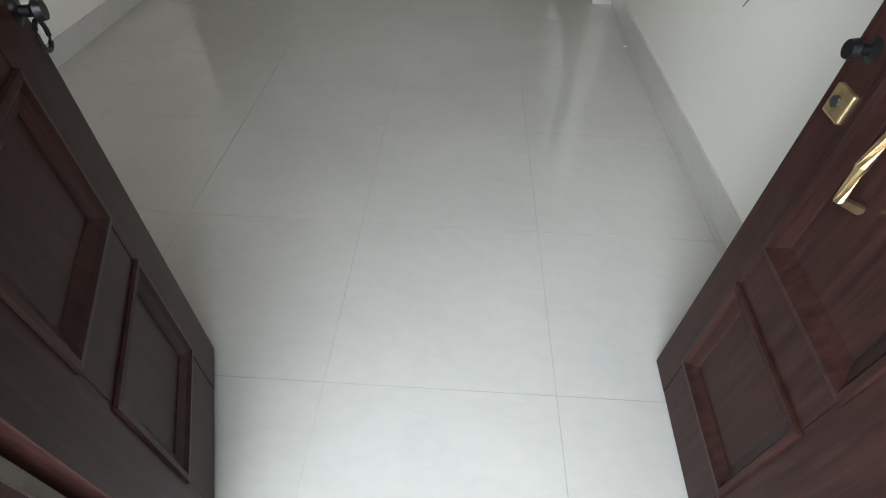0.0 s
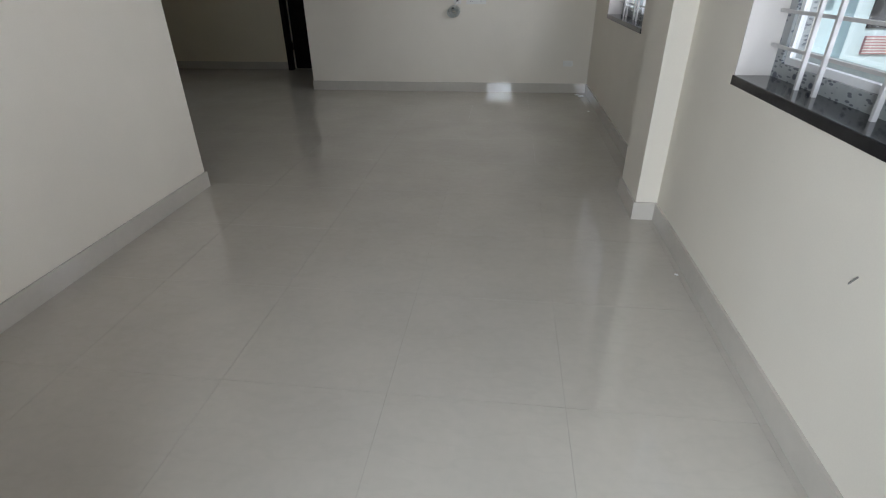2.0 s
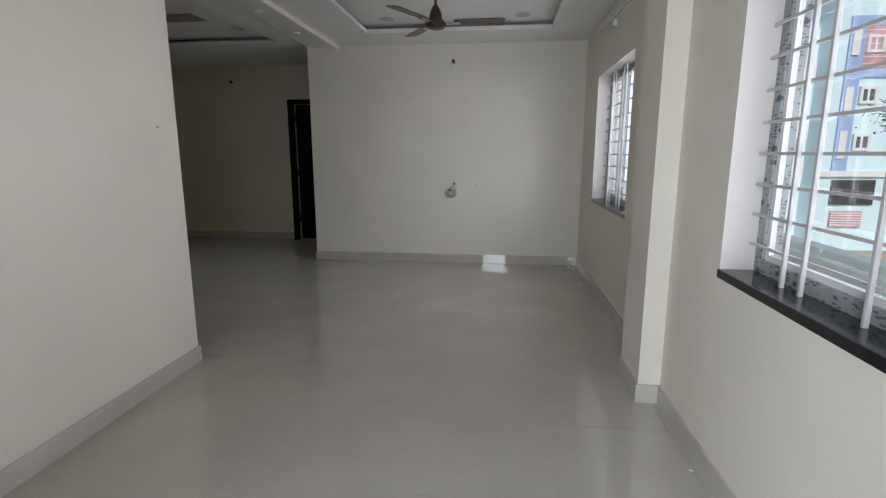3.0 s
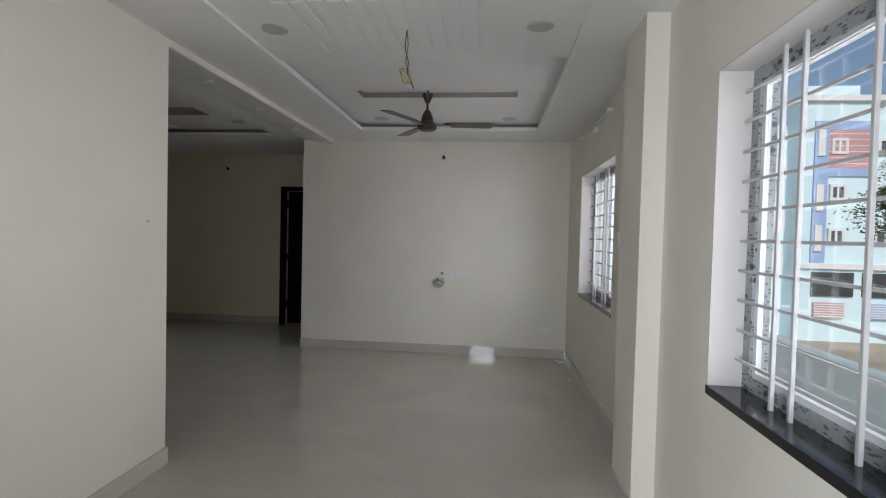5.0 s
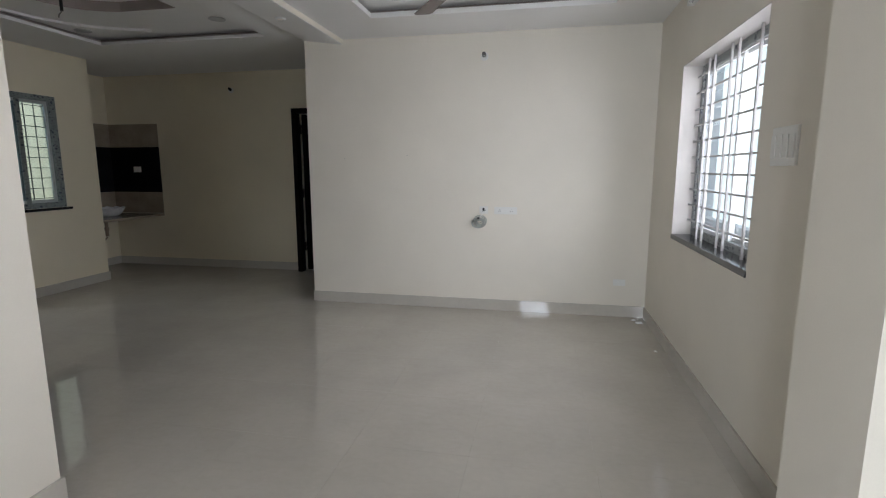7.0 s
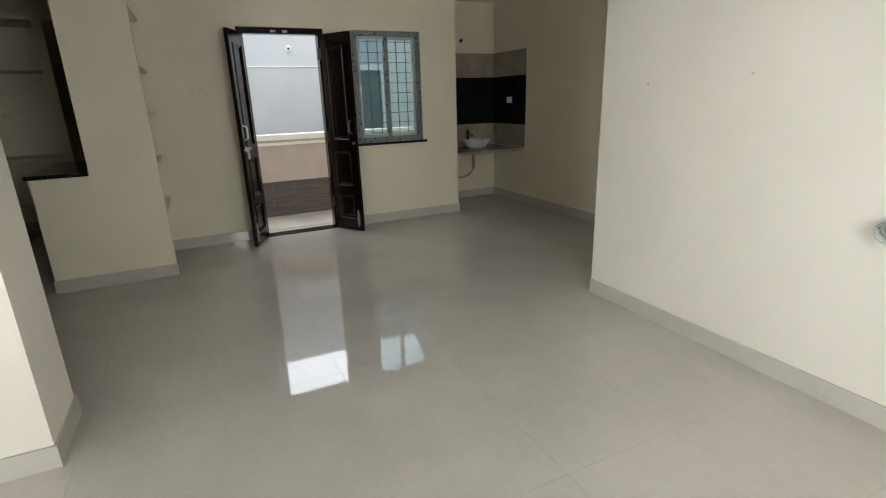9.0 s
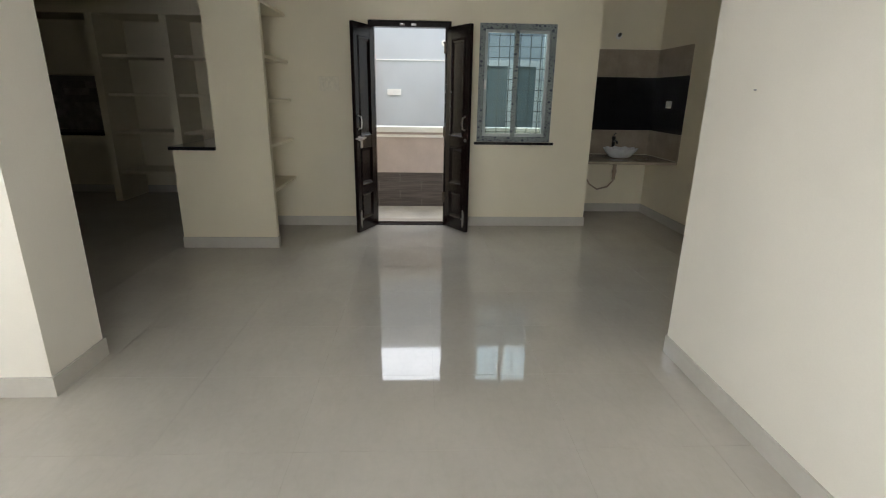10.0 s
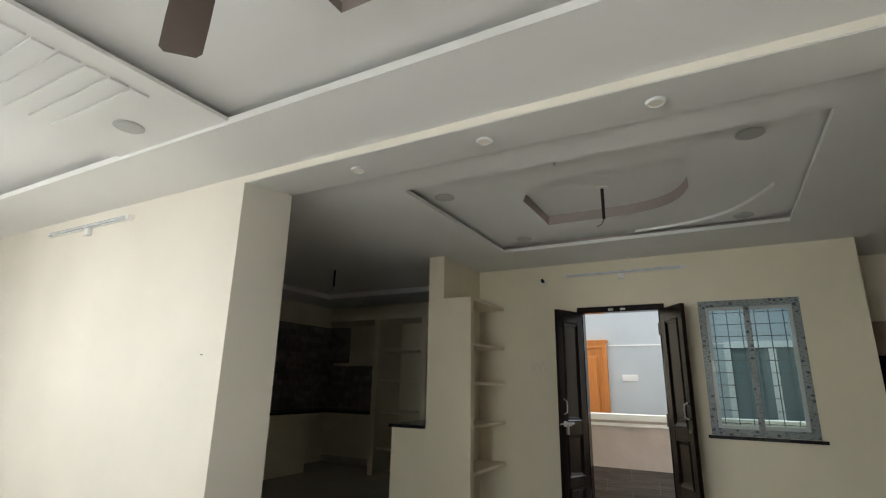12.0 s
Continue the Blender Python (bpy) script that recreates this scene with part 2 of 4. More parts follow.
def thing(name, label, category, m=None, group="", kind=""):
    ob = new(name)
    ob.empty_display_size = 0.1
    ob.matrix_world = m or Matrix()
    return tagged(ob, label, category, group, kind)


def structure(name, bm, mat, label, category):
    return tagged(part(name, bm, mat), label, category, kind="structure")


# ---------------------------------------------------------------- plan
XE, XE1, YS, YN = 2.915, 2.862, 1.00, 7.67          # hall: east wall, south wall, north wall
XW0, XW1, YC = -0.015, -0.42, 4.408        # hall's west wall: faces and free end
XD, YD = -3.44, 9.14                   # dining: door wall, north wall
XNB = -4.24                            # back of the wash niche
XK, YK = -5.40, 0.50                   # kitchen: west and south walls
TOP = 2.95
ZH, ZB, ZD = 2.635, 2.592, 2.68          # hall ceiling, beam, dining ceiling
ZBW = 2.645                            # beam soffit at its dining edge


def pierced(a0, a1, z0, z1, holes):
    """Pieces (a0, a1, z0, z1) of a wall's face round its openings (a0, a1, z0, z1)."""
    out, a = [], a0
    for h0, h1, b, t in sorted(holes):
        out.append((a, h0, z0, z1))
        if b > z0:
            out.append((h0, h1, z0, b))
        if t < z1:
            out.append((h0, h1, t, z1))
        a = h1
    out.append((a, a1, z0, z1))
    return out


def wall_x(name, x0, x1, y0, y1, holes, label, mat=None):
    bm = boxes(*[(x0, x1, a, b, c, d) for a, b, c, d in pierced(y0, y1, -0.05, TOP, holes)])
    return structure(name, bm, mat or PAINT, label, "wall")


def wall_y(name, y0, y1, x0, x1, holes, label, mat=None):
    bm = boxes(*[(a, b, y0, y1, c, d) for a, b, c, d in pierced(x0, x1, -0.05, TOP, holes)])
    return structure(name, bm, mat or PAINT, label, "wall")


NEARWIN, FARWIN = (2.10, 3.59, 0.897, 2.153), (5.44, 6.88, 0.90, 2.125)
BACKDOOR, BACKWIN = (5.65, 6.52, -0.05, 2.19), (6.82, 7.635, 0.965, 2.18)
FRONTDOOR = (1.44, 2.57, -0.05, 2.165)
INNERDOOR = (-1.31, -0.47, -0.05, 2.175)

wall_x("wall_east_entrance", XE1, XE1 + 0.232, 0.77, 4.2, [NEARWIN], "cream painted wall with a wide barred window")
wall_x("wall_east", XE, XE + 0.23, 4.2, YN + 0.2, [FARWIN], "cream painted wall with a barred window and switches")
wall_y("wall_south", 0.77, YS, XW1, XE1, [FRONTDOOR], "cream painted wall round the double entrance door")
wall_y("wall_north", YN, YN + 0.2, XW1, XE, [], "plain cream painted wall with sockets and a cable coil")
wall_x("wall_passage", XW1, XW1 + 0.2, YN + 0.2, YD, [], "cream painted wall of the passage", PAINT_WARM)
wall_y("wall_north_dining", YD, YD + 0.2, XNB - 0.2, XW1 + 0.2, [INNERDOOR], "cream painted wall with a dark door", PAINT_WARM)
wall_x("wall_west_dining", XD - 0.2, XD, 4.5, 8.11, [BACKDOOR, BACKWIN], "cream painted wall with double door and window", PAINT_WARM)
wall_y("wall_niche_side", 7.93, 8.11, XNB, XD - 0.2, [], "cream painted side of the wash niche", PAINT_WARM)
wall_x("wall_niche_back", XNB - 0.2, XNB, 7.93, YD, [], "cream painted back of the wash niche", PAINT_WARM)
wall_x("wall_west_hall", XW1, XW0, YK, YC, [], "thick cream painted wall ending in a square corner")
wall_x("wall_west_kitchen", XK - 0.2, XK, YK - 0.2, 4.5, [], "cream painted kitchen wall", PAINT_WARM)
wall_y("wall_south_kitchen", YK - 0.2, YK, XK, XW1, [], "cream painted kitchen wall", PAINT_WARM)
wall_y("wall_north_kitchen", 4.32, 4.5, XK, -2.535, [], "cream painted wall between kitchen and dining", PAINT_WARM)
structure("wall_breakfast_counter", boxes((-3.6, -2.535, 3.92, 4.32, -0.05, 0.933)), PAINT_WARM, "low cream half wall stepping down from the shelves", "wall")
structure("column", boxes((2.744, XE, 4.165, 4.56, -0.05, TOP)), PAINT, "cream painted square column against the window wall", "column")
bm = boxes((XW1, XW0, YC, YN, ZB, TOP))
for v in bm.verts:
    if v.co.z < ZB + 0.001 and v.co.x < XW1 + 0.001:
        v.co.z = ZBW                   # the soffit rises towards the dining side
structure("beam", bm, PAINT, "low cream painted beam between hall and dining", "beam")

bm = boxes((XW1, XW0 - 0.004, YC + 0.001, YN, ZB - 0.004, ZB))
for v in bm.verts:
    if v.co.x < XW1 + 0.001:
        v.co.z += ZBW - ZB
structure("beam_soffit", bm, CEIL, "white underside of the beam", "beam")

# floor bed; its tiles come last
floor = structure("floor", boxes((XK - 0.2, XE + 0.1, 0.30, YD + 0.1, -0.12, -0.0015)), JOINT, "glossy beige vitrified tile floor with thin dark joints", "floor")


# ---------------------------------------------------------------- ceilings
def stepped(xs, ys, level, bm=None):
    """Stepped soffit: a grid of cells, each at its own height, with upright sides between."""
    bm = bm or bmesh.new()

    def quad(p, mi=0):
        bm.faces.new([bm.verts.new(v) for v in p]).material_index = mi or 0

    nx, ny = len(xs) - 1, len(ys) - 1
    for i in range(nx):
        for j in range(ny):
            z, mi = level(i, j)
            x0, x1, y0, y1 = xs[i], xs[i + 1], ys[j], ys[j + 1]
            if mi is not None:
                quad(((x0, y0, z), (x0, y1, z), (x1, y1, z), (x1, y0, z)), mi)
            if i + 1 < nx:
                z2, m2 = level(i + 1, j)
                if abs(z2 - z) > 1e-4:
                    quad(((x1, y0, z), (x1, y1, z), (x1, y1, z2), (x1, y0, z2)), max(mi or 0, m2 or 0))
            if j + 1 < ny:
                z2, m2 = level(i, j + 1)
                if abs(z2 - z) > 1e-4:
                    quad(((x0, y1, z), (x1, y1, z), (x1, y1, z2), (x0, y1, z2)), max(mi or 0, m2 or 0))
    return bm


def cove(bm, x0, x1, y0, y1, z, lip=0.05, deep=0.075, out=0.10):
    """Tray opening with a thin lip and a hidden gap behind it; returns the wider upper rectangle."""
    def quad(*p):
        bm.faces.new([bm.verts.new(v) for v in p])
    a0, a1, b0, b1 = x0 - out, x1 + out, y0 - out, y1 + out
    inner = ((x0, y0), (x1, y0), (x1, y1), (x0, y1))
    outer = ((a0, b0), (a1, b0), (a1, b1), (a0, b1))
    for k in range(4):
        (p, q), (r, t) = (inner[k], inner[(k + 1) % 4]), (outer[k], outer[(k + 1) % 4])
        quad((*p, z), (*q, z), (*q, z + lip), (*p, z + lip))
        quad((*p, z + lip), (*q, z + lip), (*t, z + lip), (*r, z + lip))
        # back of the gap, its shadow put into the colour
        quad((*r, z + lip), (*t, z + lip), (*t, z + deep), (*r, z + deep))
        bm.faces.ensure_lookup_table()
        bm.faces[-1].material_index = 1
    return a0, a1, b0, b1


# hall: two trays, a shallow panel with thin slats between them, a long slot over the fan
HX = [XW0, 0.49, 2.45, XE]
HY = [YS, 1.60, 3.90, 4.86, 7.06, YN]
bm = stepped(HX, HY, lambda i, j: (ZH + 0.02, None) if i == 1 and j in (1, 3) else (ZH + 0.02, 0) if i == 1 and j == 2 else (ZH, 0))
ZT = ZH + 0.09
SLOT = (0.77, 2.18, 5.83, 6.05)
a0, a1, b0, b1 = cove(bm, 0.49, 2.45, 4.86, 7.06, ZH + 0.02, 0.02, 0.07, 0.12)
stepped([a0, SLOT[0], SLOT[1], a1], [b0, SLOT[2], SLOT[3], b1], lambda i, j: (ZT, None) if (i, j) == (1, 1) else (ZT, 0), bm)
corner = [(SLOT[0], SLOT[2]), (SLOT[1], SLOT[2]), (SLOT[1], SLOT[3]), (SLOT[0], SLOT[3])]
for k in range(4):
    p, q = corner[k], corner[(k + 1) % 4]
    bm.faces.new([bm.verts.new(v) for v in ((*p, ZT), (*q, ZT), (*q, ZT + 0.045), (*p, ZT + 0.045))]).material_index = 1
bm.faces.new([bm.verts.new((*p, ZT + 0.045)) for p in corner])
a0, a1, b0, b1 = cove(bm, 0.49, 2.45, 1.60, 3.90, ZH + 0.02, 0.02, 0.07, 0.12)
stepped([a0, a1], [b0, b1], lambda i, j: (ZT, 0), bm)
for k in range(13):
    x = 0.818 + 0.098 * k
    add_box(bm, x, x + 0.08, 4.0, 4.72, ZH + 0.0095, ZH + 0.0195)
tagged(part("ceiling", bm, [CEIL, BROWNSHADED]), "white gypsum ceiling with two recessed trays and slats", "ceiling", kind="structure")

# dining: one tray with a curved centre recess
DX, DY = [XD, -2.68, -0.78, XW1], [4.5, 5.12, 7.57, YD]
bm = stepped(DX, DY, lambda i, j: (ZD, None) if (i, j) == (1, 1) else (ZD, 0))
add_box(bm, XW1 - 2.115, XW1, YC - 0.09, 4.5, ZD, ZD + 0.1)
tx0, tx1, ty0, ty1 = cove(bm, -2.68, -0.78, 5.12, 7.57, ZD, 0.03, 0.085, 0.12)


def bulged(a, b, bulge, n=14):
    """Points from a to b on a bow that stands out sideways by bulge."""
    a, b = Vector(a), Vector(b)
    side = Vector(((b - a).y, -(b - a).x)).normalized()
    return [a.lerp(b, k / n) + side * bulge * math.sin(math.pi * k / n) for k in range(n)]


outline = bulged((-2.23, 6.42), (-2.23, 5.73), 0.0) + bulged((-2.23, 5.73), (-1.55, 5.73), 0.0) + bulged((-1.55, 5.73), (-1.22, 6.20), 0.10) + bulged((-1.22, 6.20), (-1.22, 6.89), 0.0) + bulged((-1.22, 6.89), (-1.78, 6.89), 0.0) + bulged((-1.78, 6.89), (-2.23, 6.42), 0.12)
zt = ZD + 0.085
rim = [bm.verts.new((p.x, p.y, zt)) for p in outline]
mid = Vector((-1.72, 6.31))
outer = []
for p in outline:
    d = p - mid
    k = min((tx1 - mid.x) / d.x if d.x > 0 else (tx0 - mid.x) / d.x if d.x < 0 else 1e9, (ty1 - mid.y) / d.y if d.y > 0 else (ty0 - mid.y) / d.y if d.y < 0 else 1e9)
    outer.append(mid + d * k)
for c in ((tx0, ty0), (tx1, ty0), (tx1, ty1), (tx0, ty1)):
    c = Vector(c)
    outer[min(range(len(outer)), key=lambda i: (outer[i] - c).length)] = c
far = [bm.verts.new((p.x, p.y, zt)) for p in outer]
for i in range(len(rim)):
    bm.faces.new((rim[i], rim[(i + 1) % len(rim)], far[(i + 1) % len(rim)], far[i]))
up = [bm.verts.new((p.x, p.y, zt + 0.085)) for p in outline]
# brownish recess sides, coloured darker to carry their shade too
for i in range(len(rim)):
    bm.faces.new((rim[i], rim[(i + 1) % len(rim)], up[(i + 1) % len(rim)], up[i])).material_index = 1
bm.faces.new(up)
# raised wedge and raised curved band beside the recess
for pts in (bulged((-2.70, 6.40), (-1.93, 7.42), -0.25) + [Vector((-1.93, 7.42)), Vector((-2.70, 7.42))],
            bulged((-0.98, 6.15), (-1.50, 5.22), -0.16) + [Vector((-1.50, 5.22)), Vector((-0.80, 5.22)), Vector((-0.80, 6.15))]):
    lo = [bm.verts.new((p.x, p.y, zt - 0.024)) for p in pts]
    hi = [bm.verts.new((p.x, p.y, zt - 0.001)) for p in pts]
    bm.faces.new(lo)
    for i in range(len(lo)):
        bm.faces.new((lo[i], lo[(i + 1) % len(lo)], hi[(i + 1) % len(lo)], hi[i]))
tagged(part("ceiling_dining", bm, [CEIL, BROWNSHADED]), "white gypsum ceiling with a curved centre recess", "ceiling", kind="structure")

bm = stepped([XK, -4.5, -1.1, XW1], [YK, 1.2, 3.6, 4.32], lambda i, j: (ZD + 0.12, 0) if (i, j) == (1, 1) else (ZD + 0.04, 0))
tagged(part("ceiling_kitchen", bm, CEIL), "white kitchen ceiling with a shallow tray", "ceiling", kind="structure")
structure("ceiling_niche", boxes((XNB, XD, 8.11, YD, ZD, ZD + 0.05)), CEIL, "white ceiling of the wash niche", "ceiling")
structure("wall_beyond_passage", boxes((XNB, XW1 + 0.2, YD + 0.35, YD + 0.45, -0.05, TOP)), PAINT, "plain wall behind the passage door", "wall")
structure("roof_slab", boxes((XK - 0.2, XE + 0.23, 0.3, 4.5, TOP, TOP + 0.15), (XD - 0.2, XE + 0.23, 4.5, YD + 0.2, TOP, TOP + 0.15), (XNB - 0.2, XD - 0.2, 7.93, YD + 0.2, TOP, TOP + 0.15)), WHITEREND, "concrete roof slab", "roof")
# unseen slab, added and sized so the low sun stops short of the door
structure("unseen_porch_slab", boxes((0.2, 4.2, -3.6, 0.77, 2.7, 2.85)), WHITEREND, "unseen slab added over the entrance to keep the sun out", "roof")
structure("porch_floor", boxes((0.2, 4.2, -3.6, 0.77, -0.15, -0.02)), SKIRT, "pale tiled porch floor outside the entrance", "floor")


# ---------------------------------------------------------------- skirting
def skirting(name, rows):
    structure(name, boxes(*[(*r, 0.0, 0.105) for r in rows]), SKIRT, "polished pale grey tile skirting", "skirting")


T = 0.012
skirting("baseboard_east", [(XE1 - T, XE1, YS, 4.165), (XE - T, XE, 4.57, YN)])
skirting("baseboard_column", [(2.744 - T, XE1 - T, 4.165 - T, 4.165), (2.744 - T, 2.744, 4.165, 4.56), (2.744 - T, XE - T, 4.56, 4.56 + T)])
skirting("baseboard_north", [(XW1, XE - T, YN - T, YN)])
skirting("baseboard_hall_west", [(XW0, XW0 + T, YS + T, YC), (XW1 - T, XW0 + T, YC, YC + T), (XW1 - T, XW1, 3.0, YC)])
skirting("baseboard_south", [(XW0, 1.44, YS, YS + T), (2.57, XE1 - T, YS, YS + T)])
skirting("baseboard_dining_west", [(XD, XD + T, 4.5 + T, 5.60), (XD, XD + T, 6.60, 8.11), (XNB + T, XD + T, 8.11, 8.11 + T)])
skirting("baseboard_dining_north", [(XNB, -1.31, YD - T, YD), (XNB, XNB + T, 8.11 + T, YD - T)])
skirting("baseboard_shelves", [(XD, -2.61, 4.5, 4.5 + T), (-2.535, -2.535 + T, 3.92, 4.81 + T), (-2.60, -2.535, 4.81, 4.81 + T), (-2.61, -2.535, 3.92 - T, 3.92)])
skirting("baseboard_kitchen", [(XK, XK + T, YK, 4.32)])
skirting("baseboard_passage", [(XW1 - T, XW1, YN, YD - T)])


# ---------------------------------------------------------------- doors
def leaf(name, width, height, label, m, group, hardware, wood=None, stiles=(0.085, 0.085), rails=(0.135, 0.415, 0.51, 0.90, 1.02)):
    """Panelled leaf: hinge line at the origin, width along x, thickness along y."""
    d = thing(name, label, "door", m, group)
    t = 0.019
    wood = wood or WOOD
    s, e = stiles[0], width - stiles[1]
    rails = (0.0, *rails, height - 0.13, height)
    part("stile", rbox(0, s, -t, t, 0, height, 0.003), wood, d)
    part("stile", rbox(e, width, -t, t, 0, height, 0.003), wood, d)
    for a, b in ((0, 1), (2, 3), (4, 5), (6, 7)):
        part("rail", rbox(s, e, -t + 0.001, t - 0.001, rails[a], rails[b], 0.002), wood, d)
    for a, b in ((1, 2), (3, 4), (5, 6)):
        z0, z1 = rails[a], rails[b]
        p = part("panel", boxes((s, e, -0.008, 0.008, z0, z1)), wood, d)
        for side in (1, -1):
            bm = bmesh.new()
            rings = []
            for off, y in ((-0.008, t), (-0.006, t + 0.006), (0.004, t + 0.007), (0.012, t), (0.033, 0.011), (0.036, 0.0085)):
                rings.append([bm.verts.new((x, side * y, z)) for x, z in ((s + off, z0 + off), (e - off, z0 + off), (e - off, z1 - off), (s + off, z1 - off))])
            for a2, b2 in zip(rings, rings[1:]):
                for k in range(4):
                    bm.faces.new((a2[k], a2[(k + 1) % 4], b2[(k + 1) % 4], b2[k]))
            part("moulding", bm, wood, p)
    for z in (0.27, 1.0, height - 0.25):
        h = part("hinge", lathe([(0.008, 0), (0.008, 0.11)], 10, None, Matrix.Translation((0, 0.0, z))), OLDSTEEL, d, "dull dark steel butt hinge", True)
        part("plate", rbox(-0.004, 0.0, -t, t, z - 0.005, z + 0.115, 0.001), OLDSTEEL, h)
        part("plate", rbox(-0.045, -0.005, -t - 0.004, -t, z - 0.005, z + 0.115, 0.001), OLDSTEEL, h)
    hardware(d, width, t)
    return d


def bolt(d, x, z0, z1, y, mat, name="tower_bolt"):
    b = part(name, rbox(x - 0.016, x + 0.016, min(y, y * 1.2), max(y, y * 1.2), z0, z1, 0.001), mat, d, "metal tower bolt")
    part("rod", tube([(x, y * 1.35, z0 - 0.02), (x, y * 1.35, z1 + 0.02)], 0.006), mat, b, "", True)
    part("knob", lathe([(0.007, 0), (0.009, 0.012), (0.006, 0.02)], 10, None, pose(x, y * 1.4, (z0 + z1) / 2, 90 if y < 0 else -90)), mat, b, "", True)


def pull(d, x, z, y, mat):
    sgn = 1 if y > 0 else -1
    part("handle", tube([(x, y, z - 0.07), (x, y + 0.035 * sgn, z - 0.055), (x, y + 0.04 * sgn, z), (x, y + 0.035 * sgn, z + 0.055), (x, y, z + 0.07)], 0.008), mat, d, "bright metal pull handle", True)


def front_right(d, w, t):
    p = part("latch_keeper", rbox(w - 0.072, w - 0.024, -t - 0.008, t + 0.008, 0.772, 0.819, 0.004), BRASS, d, "worn brass latch keeper")
    part("keeper_hole", lathe([(0.009, 0), (0.009, 0.004)], 14, None, pose(w - 0.046, t + 0.008, 0.797, -90)), DARK, p)
    pull(d, w - 0.20, 0.79, t, BRASS)
    pull(d, w - 0.20, 0.79, -t, BRASS)
    part("knob", lathe([(0.018, 0), (0.008, 0.006), (0.008, 0.018), (0.015, 0.024), (0.013, 0.034)], 16, None, pose(w - 0.04, t, 0.872, -90)), BLACKMETAL, d, "dark metal door knob", True)
    bolt(d, w - 0.09, 0.14, 0.34, -t, STEEL)


def front_left(d, w, t):
    part("knob", lathe([(0.018, 0), (0.008, 0.006), (0.008, 0.018), (0.015, 0.024), (0.013, 0.034)], 16, None, pose(w - 0.03, t, 0.882, -90)), BLACKMETAL, d, "dark metal door knob", True)
    part("knob", lathe([(0.018, 0), (0.008, 0.006), (0.008, 0.018), (0.015, 0.024), (0.013, 0.034)], 16, None, pose(w - 0.03, -t, 0.882, 90)), BLACKMETAL, d, "dark metal door knob", True)
    part("ring", tube([(w - 0.04 + 0.02 * math.cos(a), -t - 0.02, 0.852 + 0.02 * math.sin(a)) for a in [k * math.pi / 8 for k in range(17)]], 0.0035), BLACKMETAL, d, "dark metal ring pull", True)
    bolt(d, w - 0.06, 0.14, 0.34, t, STEEL)


def back_leaf(sgn):
    def fit_out(d, w, t):
        pull(d, w - 0.045, 1.16, t * sgn, STEEL)
        bolt(d, w - 0.045, 0.07, 0.22, t * sgn, STEEL)
        if sgn > 0:
            a = part("aldrop", tube([(w - 0.17, t + 0.012, 1.0), (w + 0.03, t + 0.012, 1.0)], 0.008), STEEL, d, "steel sliding door bolt", True)
            part("hasp", rbox(w - 0.09, w - 0.06, t + 0.002, t + 0.02, 0.90, 1.0, 0.002), STEEL, a)
            part("plate", rbox(w - 0.15, w - 0.03, t, t + 0.006, 0.975, 1.025, 0.001), STEEL, a)
        else:
            part("latch_eye", lathe([(0.016, 0), (0.016, 0.014)], 12, None, pose(w - 0.03, -t, 0.99, 90)), STEEL, d)
    return fit_out


def door_frame(name, label, m, width, height, depth, mat, sill=True):
    """Frame with its inner face at y = 0, depth going to -y, opening from x = 0 to width."""
    d = thing(name, label, "door frame", m, kind="structure")
    part("jamb", rbox(0, 0.06, -depth, 0, 0, height, 0.003), mat, d)
    part("jamb", rbox(width - 0.06, width, -depth, 0, 0, height, 0.003), mat, d)
    part("head", rbox(0, width, -depth, 0.001, height - 0.06, height, 0.003), mat, d)
    if sill:
        part("threshold", rbox(0.06, width - 0.06, -depth, -0.002, -0.02, 0.018 if mat is DARKWOOD else 0.06, 0.003), mat, d)
    return d


# entrance, both leaves swung into the hall
fr1 = door_frame("door_1_frame", "dark reddish teak frame of the entrance door", pose(1.44, 0.945, 0), 1.13, 2.16, 0.13, FRAMEWOOD)
part("sill_lip", rbox(0.06, 1.07, 0.002, 0.066, -0.02, 0.05, 0.006), WOOD, fr1, "dark worn threshold lip")
part("stop", boxes((-0.0, 0.06, 0.001, 0.03, 0, 2.16), (1.07, 1.13, 0.001, 0.03, 0, 2.16), (0.06, 1.07, 0.001, 0.03, 2.1, 2.16)), WOOD, fr1, "dark stained door stop")
leaf("entrance_door_leaf", 0.54, 2.06, "dark stained panelled entrance door leaf, swung open", pose(1.488, 1.010, 0.012, 0, 0, 110.7), "entrance door leaves", front_left, None, (0.122, 0.128), (0.182, 0.472, 0.585, 0.838, 0.93))
leaf("entrance_door_leaf", 0.552, 2.06, "dark stained panelled entrance door leaf with brass latch, swung open", pose(2.498, 1.012, 0.012, 0, 0, 87.6), "entrance door leaves", front_right, None, (0.165, 0.095), (0.150, 0.425, 0.537, 0.930, 1.03))
# back door of the dining space
fr2 = door_frame("door_2_frame", "dark stained frame of the back door", pose(XD + 0.003, 6.52, 0, 0, 0, -90), 0.87, 2.185, 0.12, DARKWOOD)
leaf("back_door_leaf", 0.40, 2.115, "dark stained panelled back door leaf with steel bolt, swung open", pose(XD + 0.02, 5.69, 0.012, 0, 0, -24), "back door leaves", back_leaf(1), DARKWOOD)
leaf("back_door_leaf", 0.40, 2.115, "dark stained panelled back door leaf, swung open", pose(XD + 0.02, 6.49, 0.012, 0, 0, 32), "back door leaves", back_leaf(-1), DARKWOOD)
for x in (0.37, 0.49):
    part("bolt_keeper", rbox(x, x + 0.05, 0.001, 0.014, 2.137, 2.16, 0.003), STEEL, fr2, "small steel bolt keeper")
